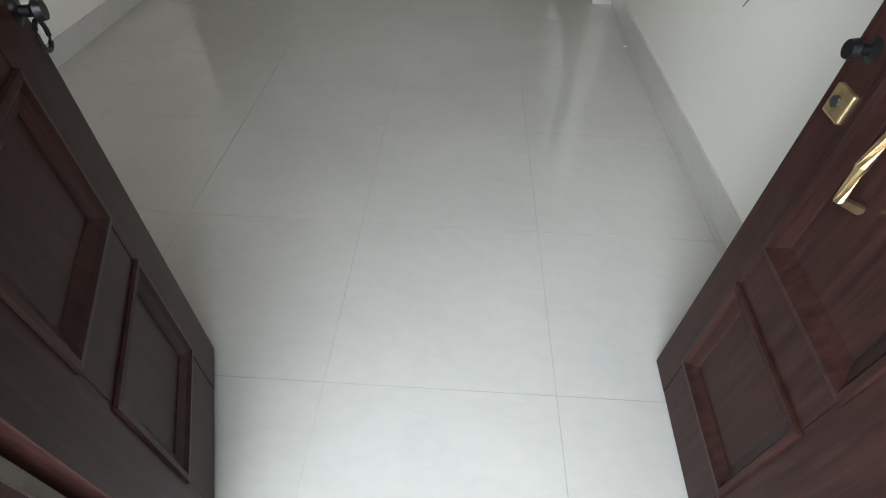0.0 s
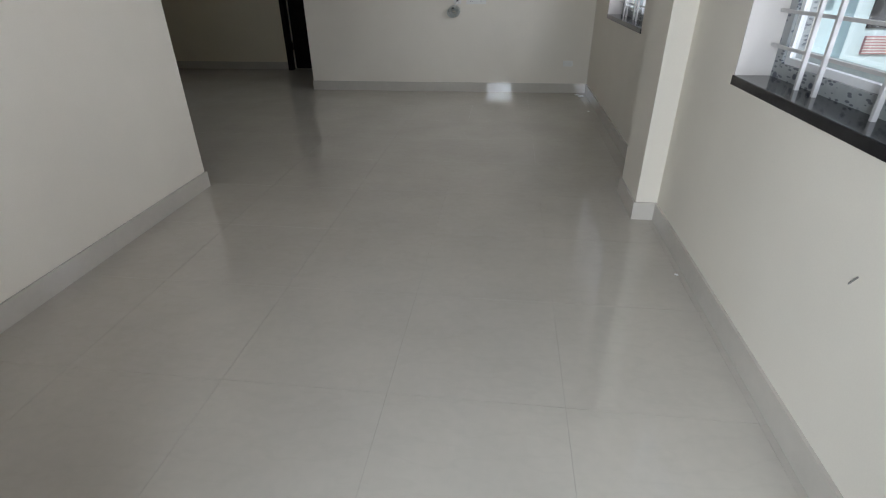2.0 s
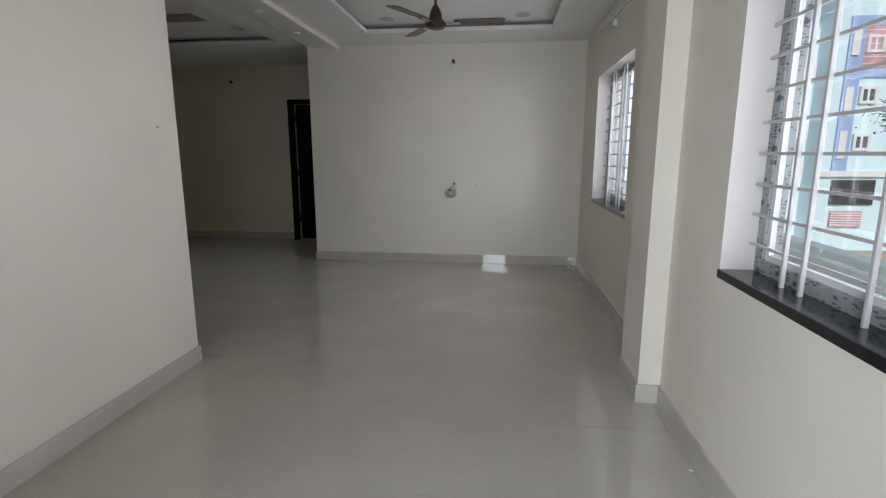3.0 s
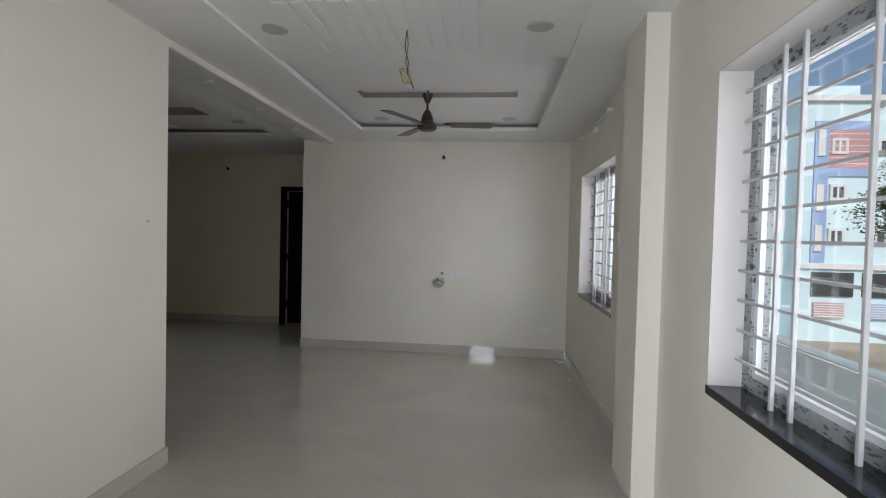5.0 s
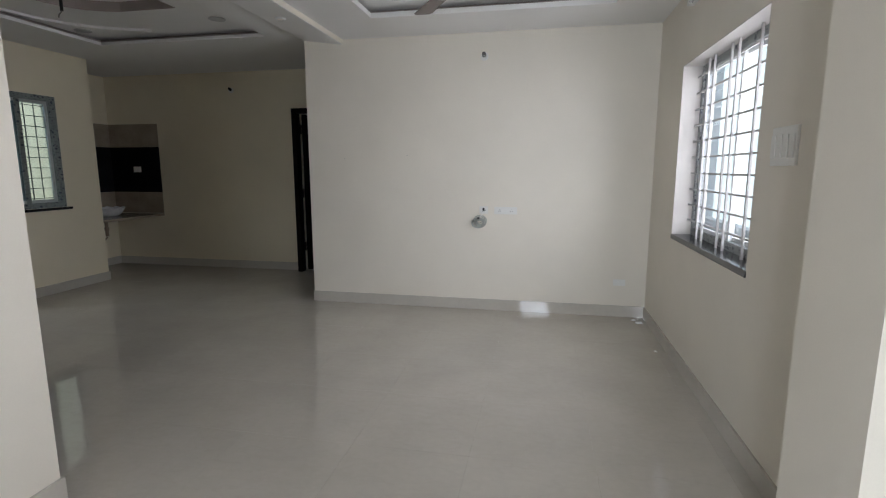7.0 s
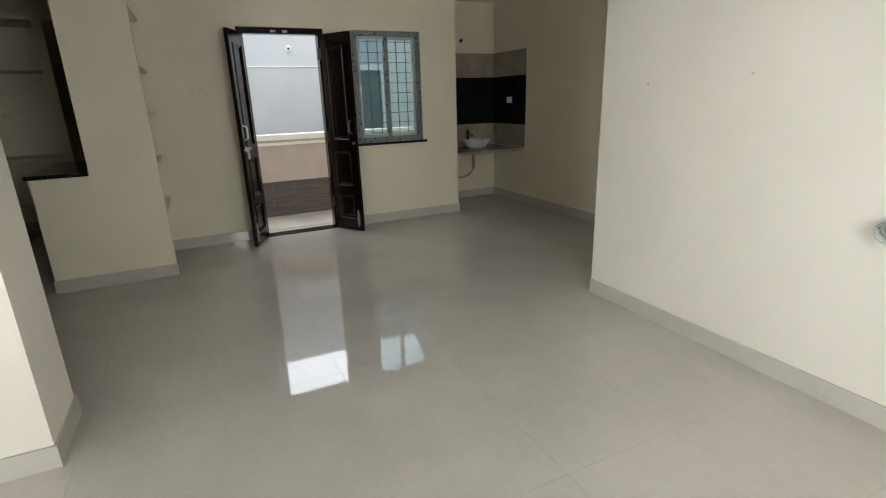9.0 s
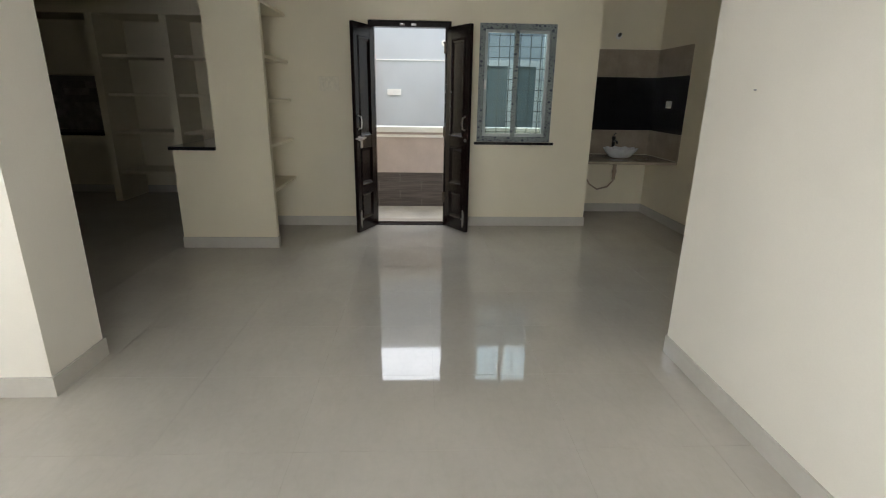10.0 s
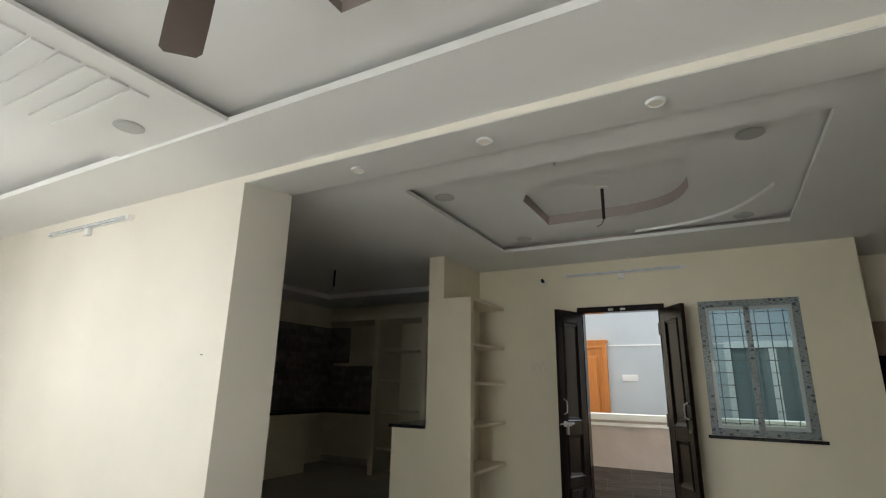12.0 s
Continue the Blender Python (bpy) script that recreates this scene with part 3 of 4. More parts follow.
# passage door, shut
door_frame("door_3_frame", "dark stained frame of the passage door", pose(-1.31, YD - 0.003 + 0.006, 0, 0, 0, 0), 0.84, 2.17, 0.12, MATTWOOD, False)
leaf("passage_door_leaf", 0.71, 2.10, "dark stained panelled passage door, shut", pose(-1.245, YD + 0.06, 0.006, 0, 0, 0), "", lambda d, w, t: pull(d, w - 0.05, 1.0, -t, STEEL), MATTWOOD)


# ---------------------------------------------------------------- windows
def hall_window(name, x, y0, y1, z0, z1, label):
    """Barred sliding window in the east wall."""
    w = thing(name, label, "window", Matrix(), kind="structure")
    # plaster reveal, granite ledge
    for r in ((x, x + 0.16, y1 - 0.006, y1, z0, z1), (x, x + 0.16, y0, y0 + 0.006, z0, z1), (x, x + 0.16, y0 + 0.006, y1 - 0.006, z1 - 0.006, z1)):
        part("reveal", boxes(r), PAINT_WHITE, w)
    part("window_sill", rbox(x - 0.005, x + 0.23, y0 - 0.004, y1 + 0.004, z0 - 0.035, z0 + 0.001, 0.003), GRANITE, w, "polished black granite sill")
    # wrapped outer frame
    f = 0.052
    a0, a1, b0, b1 = y0 + 0.006, y1 - 0.006, z0 + 0.001, z1 - 0.006
    fx0, fx1 = x + 0.13, x + 0.20
    fr = part("window_frame", boxes((fx0, fx1, a0, a1, b0, b0 + f), (fx0, fx1, a0, a1, b1 - f, b1), (fx0, fx1, a0, a0 + f, b0 + f, b1 - f), (fx0, fx1, a1 - f, a1, b0 + f, b1 - f)), FILM, w, "window frame wrapped in printed film")
    part("track", boxes((fx0 + 0.03, fx0 + 0.035, a1 - f - 0.012, a1 - f, b0 + f, b1 - f), (fx0 + 0.03, fx0 + 0.035, a0 + f, a1 - f, b0 + f, b0 + f + 0.012)), UPVC, fr)
    mid = (y0 + y1) / 2
    for k, (s0, s1) in enumerate(((mid - 0.03, a1 - f), (a0 + f, mid + 0.03))):
        q0 = fx0 + 0.012 + 0.026 * k
        g = 0.024
        s = part("sash", boxes((q0, q0 + 0.022, s0, s1, b0 + f, b0 + f + g), (q0, q0 + 0.022, s0, s1, b1 - f - g, b1 - f), (q0, q0 + 0.022, s0, s0 + g, b0 + f + g, b1 - f - g), (q0, q0 + 0.022, s1 - g, s1, b0 + f + g, b1 - f - g)), UPVC, w, "white sliding sash")
        p = part("pane", boxes((q0 + 0.009, q0 + 0.013, s0 + g, s1 - g, b0 + f + g, b1 - f - g)), GLASS, s)
        p.visible_shadow = False
    # white bars, upright ones in pairs
    gx = x + 0.093
    y = y1 - 0.285
    while y > y0 + 0.05:
        for yy in (y, y - 0.112):
            if yy > y0 + 0.03:
                part("upright_bar", rbox(gx - 0.007, gx + 0.007, yy - 0.007, yy + 0.007, z0, z1 - 0.006, 0.002), WHITEMETAL, w)
        y -= 0.414
    for k in range(10):
        z = z0 + 0.113 + k * 0.117 * (z1 - z0) / 1.256
        part("cross_bar", rbox(gx + 0.008, gx + 0.018, y0, y1 - 0.002, z - 0.0055, z + 0.0055, 0.001), WHITEMETAL, w)
    return w


hall_window("window_1", XE1, *NEARWIN, "white barred sliding window with film-wrapped frame and black sill")
hall_window("window_2", XE, *FARWIN, "white barred sliding window beside the column, black sill")


def back_window():
    y0, y1, z0, z1 = BACKWIN
    w = thing("window_3", "two-pane sliding window in a film-wrapped frame beside the back door", "window", Matrix(), kind="structure")
    x, f = XD, 0.06
    fr = part("window_frame", boxes((x - 0.09, x + 0.012, y0, y1, z0, z0 + f), (x - 0.09, x + 0.012, y0, y1, z1 - f, z1), (x - 0.09, x + 0.012, y0, y0 + f, z0 + f, z1 - f), (x - 0.09, x + 0.012, y1 - f, y1, z0 + f, z1 - f)), FILMSMALL, w, "window frame wrapped in printed film")
    mid = (y0 + y1) / 2 - 0.01
    g = 0.03
    for k, (s0, s1) in enumerate(((y0 + f, mid + 0.02), (mid - 0.02, y1 - f))):
        q = x - 0.03 - 0.028 * k
        s = part("sash", boxes((q, q + 0.024, s0, s1, z0 + f, z0 + f + g), (q, q + 0.024, s0, s1, z1 - f - g, z1 - f), (q, q + 0.024, s0, s0 + g, z0 + f + g, z1 - f - g), (q, q + 0.024, s1 - g, s1, z0 + f + g, z1 - f - g)), GREYSASH, w, "grey film-covered sliding sash")
        p = part("pane", boxes((q + 0.010, q + 0.014, s0 + g, s1 - g, z0 + f + g, z1 - f - g)), BLUEGLASS, s, "grey-green tinted glass pane")
        p.visible_shadow = False
        if k == 0:
            part("latch", rbox(q + 0.024, q + 0.04, s0 + 0.004, s0 + 0.024, 1.52, 1.62, 0.003), PLASTIC, s)
    part("wrapped_mullion", boxes((x - 0.002, x + 0.006, mid - 0.025, mid + 0.025, z0 + f, z1 - f)), FILMSMALL, w)
    part("window_sill", rbox(x - 0.01, x + 0.05, y0 - 0.03, y1 + 0.04, z0 - 0.03, z0 - 0.002, 0.003), GRANITE, w, "thin black granite sill")
    for k in range(6):
        y = y0 + 0.12 + k * (y1 - y0 - 0.24) / 5
        part("upright_bar", boxes((x - 0.154, x - 0.146, y - 0.004, y + 0.004, z0, z1)), BARGREY, w)
    for k in range(10):
        z = z0 + 0.10 + k * (z1 - z0 - 0.20) / 9
        part("cross_bar", boxes((x - 0.146, x - 0.139, y0, y1, z - 0.0035, z + 0.0035)), BARGREY, w)


back_window()

# ---------------------------------------------------------------- outside, west: back corridor
structure("corridor_floor", boxes((-4.62, XD - 0.2, 4.5, 7.93, -0.15, -0.02)), WHITEREND, "pale corridor floor behind the back door", "floor")
par = thing("parapet", "corridor parapet with dark tiled foot, beige face and white coping", "parapet", kind="structure")
part("face", boxes((-4.62, -4.5, 4.5, 7.93, 0.455, 0.92)), BEIGEREND, par)
part("foot", boxes((-4.62, -4.505, 4.5, 7.93, -0.02, 0.455)), GROUT, par)
part("coping", rbox(-4.66, -4.46, 4.5, 7.93, 0.985, 1.055, 0.006), WHITEREND, par)
part("groove", boxes((-4.64, -4.49, 4.5, 7.93, 0.955, 0.985)), BEIGEREND, par)
part("lower_band", rbox(-4.65, -4.475, 4.5, 7.93, 0.92, 0.955, 0.003), WHITEREND, par)
for r in range(4):
    for c in range(6):
        y = 4.5 + c * 0.572 + (0.28 if r % 2 else 0)
        part("tile", boxes((-4.505, -4.495, y + 0.002, min(y + 0.569, 7.93), -0.02 + r * 0.119 + 0.002, 0.099 + r * 0.119)), BROWNTILE, par)
nb = thing("neighbour_house", "pale blue-grey rendered house wall with an orange wooden door", "house")
part("wall", boxes((-6.05, -5.8, 4.56, 11.5, -3.0, 2.86)), NEIGHBOUR, nb)
part("string_course", boxes((-5.8, -5.79, 5.525, 7.02, 1.945, 1.962)), FACWHITE, nb)
dd = part("door", rbox(-5.8, -5.76, 4.75, 5.43, 0.0, 1.92, 0.004), ORANGE, nb, "varnished orange teak door")
part("frame", boxes((-5.8, -5.74, 5.43, 5.50, 0.0, 1.99), (-5.8, -5.74, 4.65, 4.75, 0.0, 1.99), (-5.8, -5.74, 4.75, 5.43, 1.92, 1.99), (-5.8, -5.73, 4.63, 5.52, 1.99, 2.01), (-5.8, -5.735, 4.64, 5.515, 2.015, 2.035)), ORANGE, dd)
for z0, z1 in ((0.15, 0.8), (0.95, 1.80)):
    for y0, y1 in ((4.83, 5.07), (5.13, 5.36)):
        part("panel", rbox(-5.762, -5.735, y0, y1, z0, z1, 0.012), ORANGE, dd)
ww = part("window", boxes((-5.8, -5.75, 7.02, 8.03, 0.75, 0.82), (-5.8, -5.75, 7.02, 8.03, 1.89, 1.975), (-5.8, -5.75, 7.02, 7.10, 0.82, 1.89), (-5.8, -5.75, 7.95, 8.03, 0.82, 1.89), (-5.8, -5.75, 7.52, 7.60, 0.82, 1.89)), FACWHITE, nb, "white framed window")
part("pane", boxes((-5.798, -5.785, 7.10, 7.95, 0.82, 1.89)), PALEGLASS, ww)
part("white_bay", boxes((-5.8, -5.74, 8.05, 11.5, -3.0, 2.86)), FACWHITE, nb, "white painted bay of the wall")
part("switch_plate", rbox(-5.8, -5.785, 5.69, 5.90, 1.445, 1.535, 0.003), FACWHITE, nb)
lampp = part("wall_lamp", lathe([(0.045, 0), (0.043, 0.014)], 16, None, pose(-5.8, 6.55, 2.20, 0, 90)), PLASTIC, nb, "white plate with a black holder")
part("holder", lathe([(0.016, 0.014), (0.018, 0.03), (0.015, 0.05)], 12, None, pose(-5.8, 6.55, 2.20, 0, 90)), DARK, lampp)

# ---------------------------------------------------------------- outside, east
structure("ground", boxes((-400, 400, -400, 400, -3.2, -3.0)), SAND, "dry sandy open ground", "ground")
structure("parapet_east", boxes((4.5, 4.65, -2.0, 16.0, -3.0, 0.62)), TEALREND, "pale teal balcony parapet outside the windows", "parapet")
structure("balcony_floor", boxes((XE + 0.23, 4.5, -2.4, 16.0, -0.2, -0.06)), SKIRT, "tiled balcony floor", "floor")


def facade_window(house, x, z, w, h):
    fr = part("window", boxes((x, x + w, 25.86, 26.0, z, z + 0.12), (x, x + w, 25.86, 26.0, z + h - 0.12, z + h), (x, x + 0.12, 25.86, 26.0, z + 0.12, z + h - 0.12), (x + w - 0.12, x + w, 25.86, 26.0, z + 0.12, z + h - 0.12), (x + w / 2 - 0.04, x + w / 2 + 0.04, 25.88, 26.0, z + 0.12, z + h - 0.12)), FACWHITE, house, "white framed window")
    part("pane", boxes((x + 0.12, x + w - 0.12, 25.94, 25.99, z + 0.12, z + h - 0.12)), DARKGLASS, fr)


def apartment_building():
    b = thing("apartment_building", "four-storey pale cyan building with blue band and red panel", "building", pose(0, 0, 0))
    part("wall", boxes((16.1, 34, 26, 38, -3.0, 8.0)), CYANWALL, b)
    part("side_wing", boxes((9.5, 16.1, 27.2, 37, -3.0, 7.2)), CYANWALL, b)
    part("roof", boxes((15.9, 34.2, 25.8, 38.2, 8.0, 8.25)), FACWHITE, b)
    part("stair_head", boxes((17.2, 19.8, 28, 31, 8.25, 9.3)), CYANWALL, b)
    part("blue_band", boxes((16.6, 17.2, 25.9, 26.0, 0.6, 7.1), (17.2, 18.95, 25.9, 26.0, 6.7, 7.1), (17.2, 18.95, 25.9, 26.0, 4.6, 4.95)), BLUEWALL, b)
    part("red_panel", boxes((17.2, 18.95, 25.92, 26.0, 4.95, 6.7)), REDWALL, b)
    for k in range(6):
        part("groove", boxes((17.2, 18.95, 25.90, 25.92, 5.15 + k * 0.27, 5.18 + k * 0.27)), FACWHITE, b)
    for z in (5.6, 3.5, 1.5):
        for x in (17.3, 19.25, 21.4, 23.6, 26.0, 28.6):
            facade_window(b, x, z, 0.7 if x < 19 else 1.0, 0.72)
    for z in (5.1, 2.6, 0.75):
        part("balcony_slot", boxes((16.7, 17.0, 25.82, 25.9, z + 0.4, z + 1.6)), FACWHITE, b)
        bal = part("balcony", boxes((14.2, 15.8, 26.6, 27.2, z - 0.6, z + 0.3)), FACWHITE, b)
        part("opening", boxes((14.4, 15.6, 27.1, 27.19, z + 0.3, z + 1.5)), DARKGLASS, bal)
    part("plinth_band", boxes((16.1, 34, 25.85, 26.0, 0.35, 0.6)), FACWHITE, b)
    for x in (16.7, 18.9, 21.5, 24.1, 26.7):
        g = part("garage_opening", boxes((x, x + 1.8, 25.9, 25.99, -0.9, 0.2)), DARKOPEN, b)
        part("vent_panel", boxes((x + 0.1, x + 1.4, 25.85, 25.99, -1.9, -1.2)), REDWALL if x < 18 else BLUEWALL, g)
        for k in range(6):
            part("slat", boxes((x + 0.1, x + 1.4, 25.82, 25.85, -1.85 + k * 0.11, -1.80 + k * 0.11)), FACWHITE, g)


apartment_building()


def tree(x, y, zc, r, seed):
    rnd = random.Random(seed)
    t = thing("tree", "leafy green tree with an uneven open crown", "tree", pose(x, y, -3.0))
    bm = tube([(0, 0, 0), (0.05, 0.02, 1.5), (-0.04, 0.05, 3.0), (0.05, 0, zc + 3.0)], 0.07)
    for k in range(9):
        a, el = rnd.uniform(0, 6.28), rnd.uniform(0.2, 1.1)
        h = zc + 3.0 - rnd.uniform(0.2, 1.6)
        tube([(0, 0, h), (0.5 * r * math.cos(a), 0.5 * r * math.sin(a), h + 0.3 * el), (0.9 * r * math.cos(a), 0.9 * r * math.sin(a), h + 0.8 * el)], 0.035, 6, bm)
    part("trunk", bm, BARK, t)
    verts, faces = [], []
    clumps = [(Vector((rnd.gauss(0, 0.45) * r, rnd.gauss(0, 0.45) * r, zc + 3.0 + rnd.gauss(0, 0.4) * r)), rnd.uniform(0.25, 0.55)) for _ in range(34)]
    for c, cr in clumps:
        for _ in range(110):
            p = c + Vector((rnd.gauss(0, 1), rnd.gauss(0, 1), rnd.gauss(0, 0.7))) * cr * 0.5
            u = Vector((rnd.gauss(0, 1), rnd.gauss(0, 1), rnd.gauss(0, 1))).normalized()
            v = u.orthogonal().normalized()
            n = len(verts)
            s = rnd.uniform(0.04, 0.075)
            verts += [p - u * s, p + v * s * 0.5, p + u * s, p - v * s * 0.5]
            faces.append((n, n + 1, n + 2, n + 3))
    me = bpy.data.meshes.new("crown")
    me.from_pydata([tuple(v) for v in verts], [], faces)
    me.materials.append(LEAF)
    o = new("crown", me)
    o.parent = t


tree(13.1, 16.0, 2.8, 0.95, 4)

# ---------------------------------------------------------------- dining: shelves and wash niche
def shelf_unit():
    u = thing("built_in_shelves", "cream painted masonry shelf unit with open shelves", "shelves")
    part("side_panel", boxes((-2.605, -2.535, 4.5, 4.81, 0.0, 2.225)), PAINT_WARM, u)
    for z in (2.185, 1.735, 1.35, 0.945, 0.525):
        part("shelf", rbox(XD, -2.605, 4.5, 4.81, z + 0.01, z + 0.04, 0.004), PAINT_WARM, u)


shelf_unit()
tagged(part("granite_slab", rbox(-3.6, -2.50, 3.90, 4.32, 0.934, 0.966, 0.004), GRANITE), "black granite slab on the low half wall", "worktop")


def wash_niche():
    # tile bands on two walls
    for name, x0, x1, y0, y1 in (("back", XNB, XNB + 0.012, 8.11, YD), ("side", XNB + 0.012, -3.43, YD - 0.012, YD)):
        w = thing("tile_cladding", "beige wall tiles with a glossy black band above the basin", "tiles", group="niche tiling", kind="structure")
        for z0, z1, m in ((0.76, 1.06, BEIGETILE), (1.062, 1.70, BLACKTILE), (1.702, 2.02, BEIGETILE)):
            if name == "back":
                for k in range(2):
                    a = y0 + k * (y1 - y0) / 2
                    part("tile", boxes((x0, x1, a + 0.001, a + (y1 - y0) / 2 - 0.001, z0, z1)), m, w)
            else:
                for k in range(2):
                    a = x0 + k * (x1 - x0) / 2
                    part("tile", boxes((a + 0.001, a + (x1 - x0) / 2 - 0.001, y0, y1, z0, z1)), m, w)
    tagged(part("basin_counter", rbox(XNB, XD + 0.012, 8.11, YD, 0.725, 0.755, 0.004), BEIGETILE), "narrow stone counter carrying the wash basin", "counter")
    b = thing("wash_basin", "white scalloped ceramic wash basin on the counter", "basin", pose(-3.86, 8.63, 0.756) @ Matrix.Scale(0.88, 4))
    bm = bmesh.new()
    n = 48
    rings = []
    for r, z, amp in ((0.11, 0.0, 0), (0.15, 0.02, 0.01), (0.20, 0.08, 0.035), (0.225, 0.13, 0.06), (0.215, 0.132, 0.06), (0.18, 0.085, 0.035), (0.12, 0.03, 0.01), (0.03, 0.02, 0)):
        rings.append([bm.verts.new(((r * (1 + amp * math.cos(10 * a))) * math.cos(a) * 0.9, (r * (1 + amp * math.cos(10 * a))) * math.sin(a), z + amp * 0.12 * math.cos(10 * a))) for a in [2 * math.pi * k / n for k in range(n)]])
    for p, q in zip(rings, rings[1:]):
        for k in range(n):
            bm.faces.new((p[k], p[(k + 1) % n], q[(k + 1) % n], q[k]))
    bm.faces.new(rings[0][::-1])
    bm.faces.new(rings[-1])
    part("bowl", bm, CERAMIC, b, "", True)
    part("drain", lathe([(0.022, 0.0), (0.022, 0.006)], 16, None, Matrix.Translation((0, 0, 0.021))), STEEL, b)
    t = thing("basin_tap", "dark metal pillar tap behind the basin", "tap", pose(-4.11, 8.63, 0.756))
    part("body", lathe([(0.028, 0), (0.02, 0.02), (0.018, 0.19), (0.024, 0.21), (0.02, 0.235)], 16), BLACKMETAL, t, "", True)
    part("spout", tube([(0, 0, 0.17), (0.06, 0, 0.19), (0.12, 0, 0.175), (0.125, 0, 0.15)], 0.011), BLACKMETAL, t, "", True)
    part("lever", tube([(0, 0, 0.235), (-0.01, 0, 0.255), (0.05, 0, 0.275)], 0.007), BLACKMETAL, t, "", True)
    p = thing("drain_pipe", "beige waste pipe and hose below the basin", "pipe", pose(-3.9, 8.60, 0.0))
    part("pipe", tube([(0, 0, 0.714), (0, 0, 0.48)], 0.022, 12), HOSE, p, "", True)
    part("collar", lathe([(0.029, 0.56), (0.029, 0.60)], 14), HOSE, p, "", True)
    part("hose", tube([(0.0, 0.0, 0.47), (-0.05, -0.05, 0.38), (-0.15, -0.14, 0.33), (-0.22, -0.22, 0.38), (-0.30, -0.28, 0.50), (XNB + 3.9, -0.30, 0.55)], 0.010), HOSE, p, "tan flexible hose", True)
    part("valve", rbox(XNB + 3.9, XNB + 3.96, -0.34, -0.26, 0.52, 0.60, 0.008), BLACKMETAL, p, "dark metal angle valve")


wash_niche()


# ---------------------------------------------------------------- kitchen
def kitchen():
    zc = 0.91
    tagged(part("worktop", rounded(boxes((XK, -1.2, YK, 1.10, zc - 0.04, zc), (XK, -4.78, 1.10, 2.03, zc - 0.04, zc)), 0.003), GRANITE), "black granite L-shaped kitchen worktop", "worktop")
    tagged(part("worktop_apron", boxes((-4.78, -1.2, 1.085, 1.115, zc - 0.13, zc - 0.041), (-4.79, -4.76, 1.115, 2.03, zc - 0.13, zc - 0.041)), PAINT_WARM), "cream painted edge below the worktop", "worktop edge")
    tagged(part("counter_support", boxes((-4.36, -2.0, 0.95, 1.08, 0.0, zc - 0.041)), PAINT_WARM), "cream painted masonry support under the worktop", "counter base")
    u = thing("kitchen_shelves", "cream painted masonry kitchen shelf unit, empty", "shelves")
    for y in (2.03, 2.93, 3.75):
        part("post", boxes((XK, -4.72, y, y + 0.09, 0.0, 2.36)), PAINT_WARM, u)
    for z in (0.36, 0.89, 1.38, 1.86):
        part("shelf", rbox(XK, -4.80, 2.12, 2.93, z, z + 0.035, 0.003), PAINT_WARM, u)
        part("shelf", rbox(XK, -4.80, 3.02, 3.75, z, z + 0.035, 0.003), PAINT_WARM, u)
    part("loft_slab", boxes((XK, -4.70, 1.05, 4.32, 2.36, 2.44)), PAINT_WARM, u)
    tagged(part("wall_shelf", rbox(XK, -4.95, 1.02, 2.03, 1.64, 1.675, 0.003), PAINT_WARM), "cream painted shelf above the worktop", "shelf")


kitchen()

# ---------------------------------------------------------------- ceiling fan
def ceiling_fan():
    f = thing("ceiling_fan", "brown three-blade ceiling fan hanging at rest", "fan", pose(1.385, 5.94, 2.433))
    part("motor", lathe([(0.02, -0.038), (0.062, -0.034), (0.088, -0.014), (0.09, 0.008), (0.07, 0.03), (0.05, 0.05)], 28), FANBROWN, f, "", True)
    part("lower_canopy", lathe([(0.055, 0.05), (0.05, 0.09), (0.032, 0.13), (0.02, 0.15)], 20), FANBROWN, f, "", True)
    part("rod", tube([(0, 0, 0.14), (0, 0, 0.335)], 0.011, 10), FANBROWN, f, "", True)
    part("ceiling_canopy", lathe([(0.018, 0.21), (0.045, 0.27), (0.05, 0.291)], 20), FANBROWN, f, "", True)
    for a in (3, 122, 242):
        m = pose(0, 0, 0, 0, 0, a)
        bm = bmesh.new()
        xs = [0.155, 0.22, 0.395, 0.55, 0.58]
        ws = [0.045, 0.055, 0.062, 0.066, 0.05]
        top = [[bm.verts.new(m @ Vector((x, y * w, 0.018 - 0.25 * y * w * 0.6 + dz))) for y in (-1, 0, 1)] for dz in (0, 0.004) for x, w in zip(xs, ws)]
        n = len(xs)
        for L in (0, n):
            for i in range(n - 1):
                for j in range(2):
                    bm.faces.new((top[L + i][j], top[L + i + 1][j], top[L + i + 1][j + 1], top[L + i][j + 1]))
        for i in range(n - 1):
            for j in (0, 2):
                bm.faces.new((top[i][j], top[i + 1][j], top[n + i + 1][j], top[n + i][j]))
        for i in (0, n - 1):
            for j in range(2):
                bm.faces.new((top[i][j], top[i][j + 1], top[n + i][j + 1], top[n + i][j]))
        bl = part("blade", bm, FANBROWN, f)
        br = boxes((0.09, 0.21, -0.022, 0.022, 0.004, 0.012))
        bmesh.ops.transform(br, matrix=m, verts=br.verts[:])
        part("bracket", br, STEEL, bl, "bare metal blade bracket")


ceiling_fan()


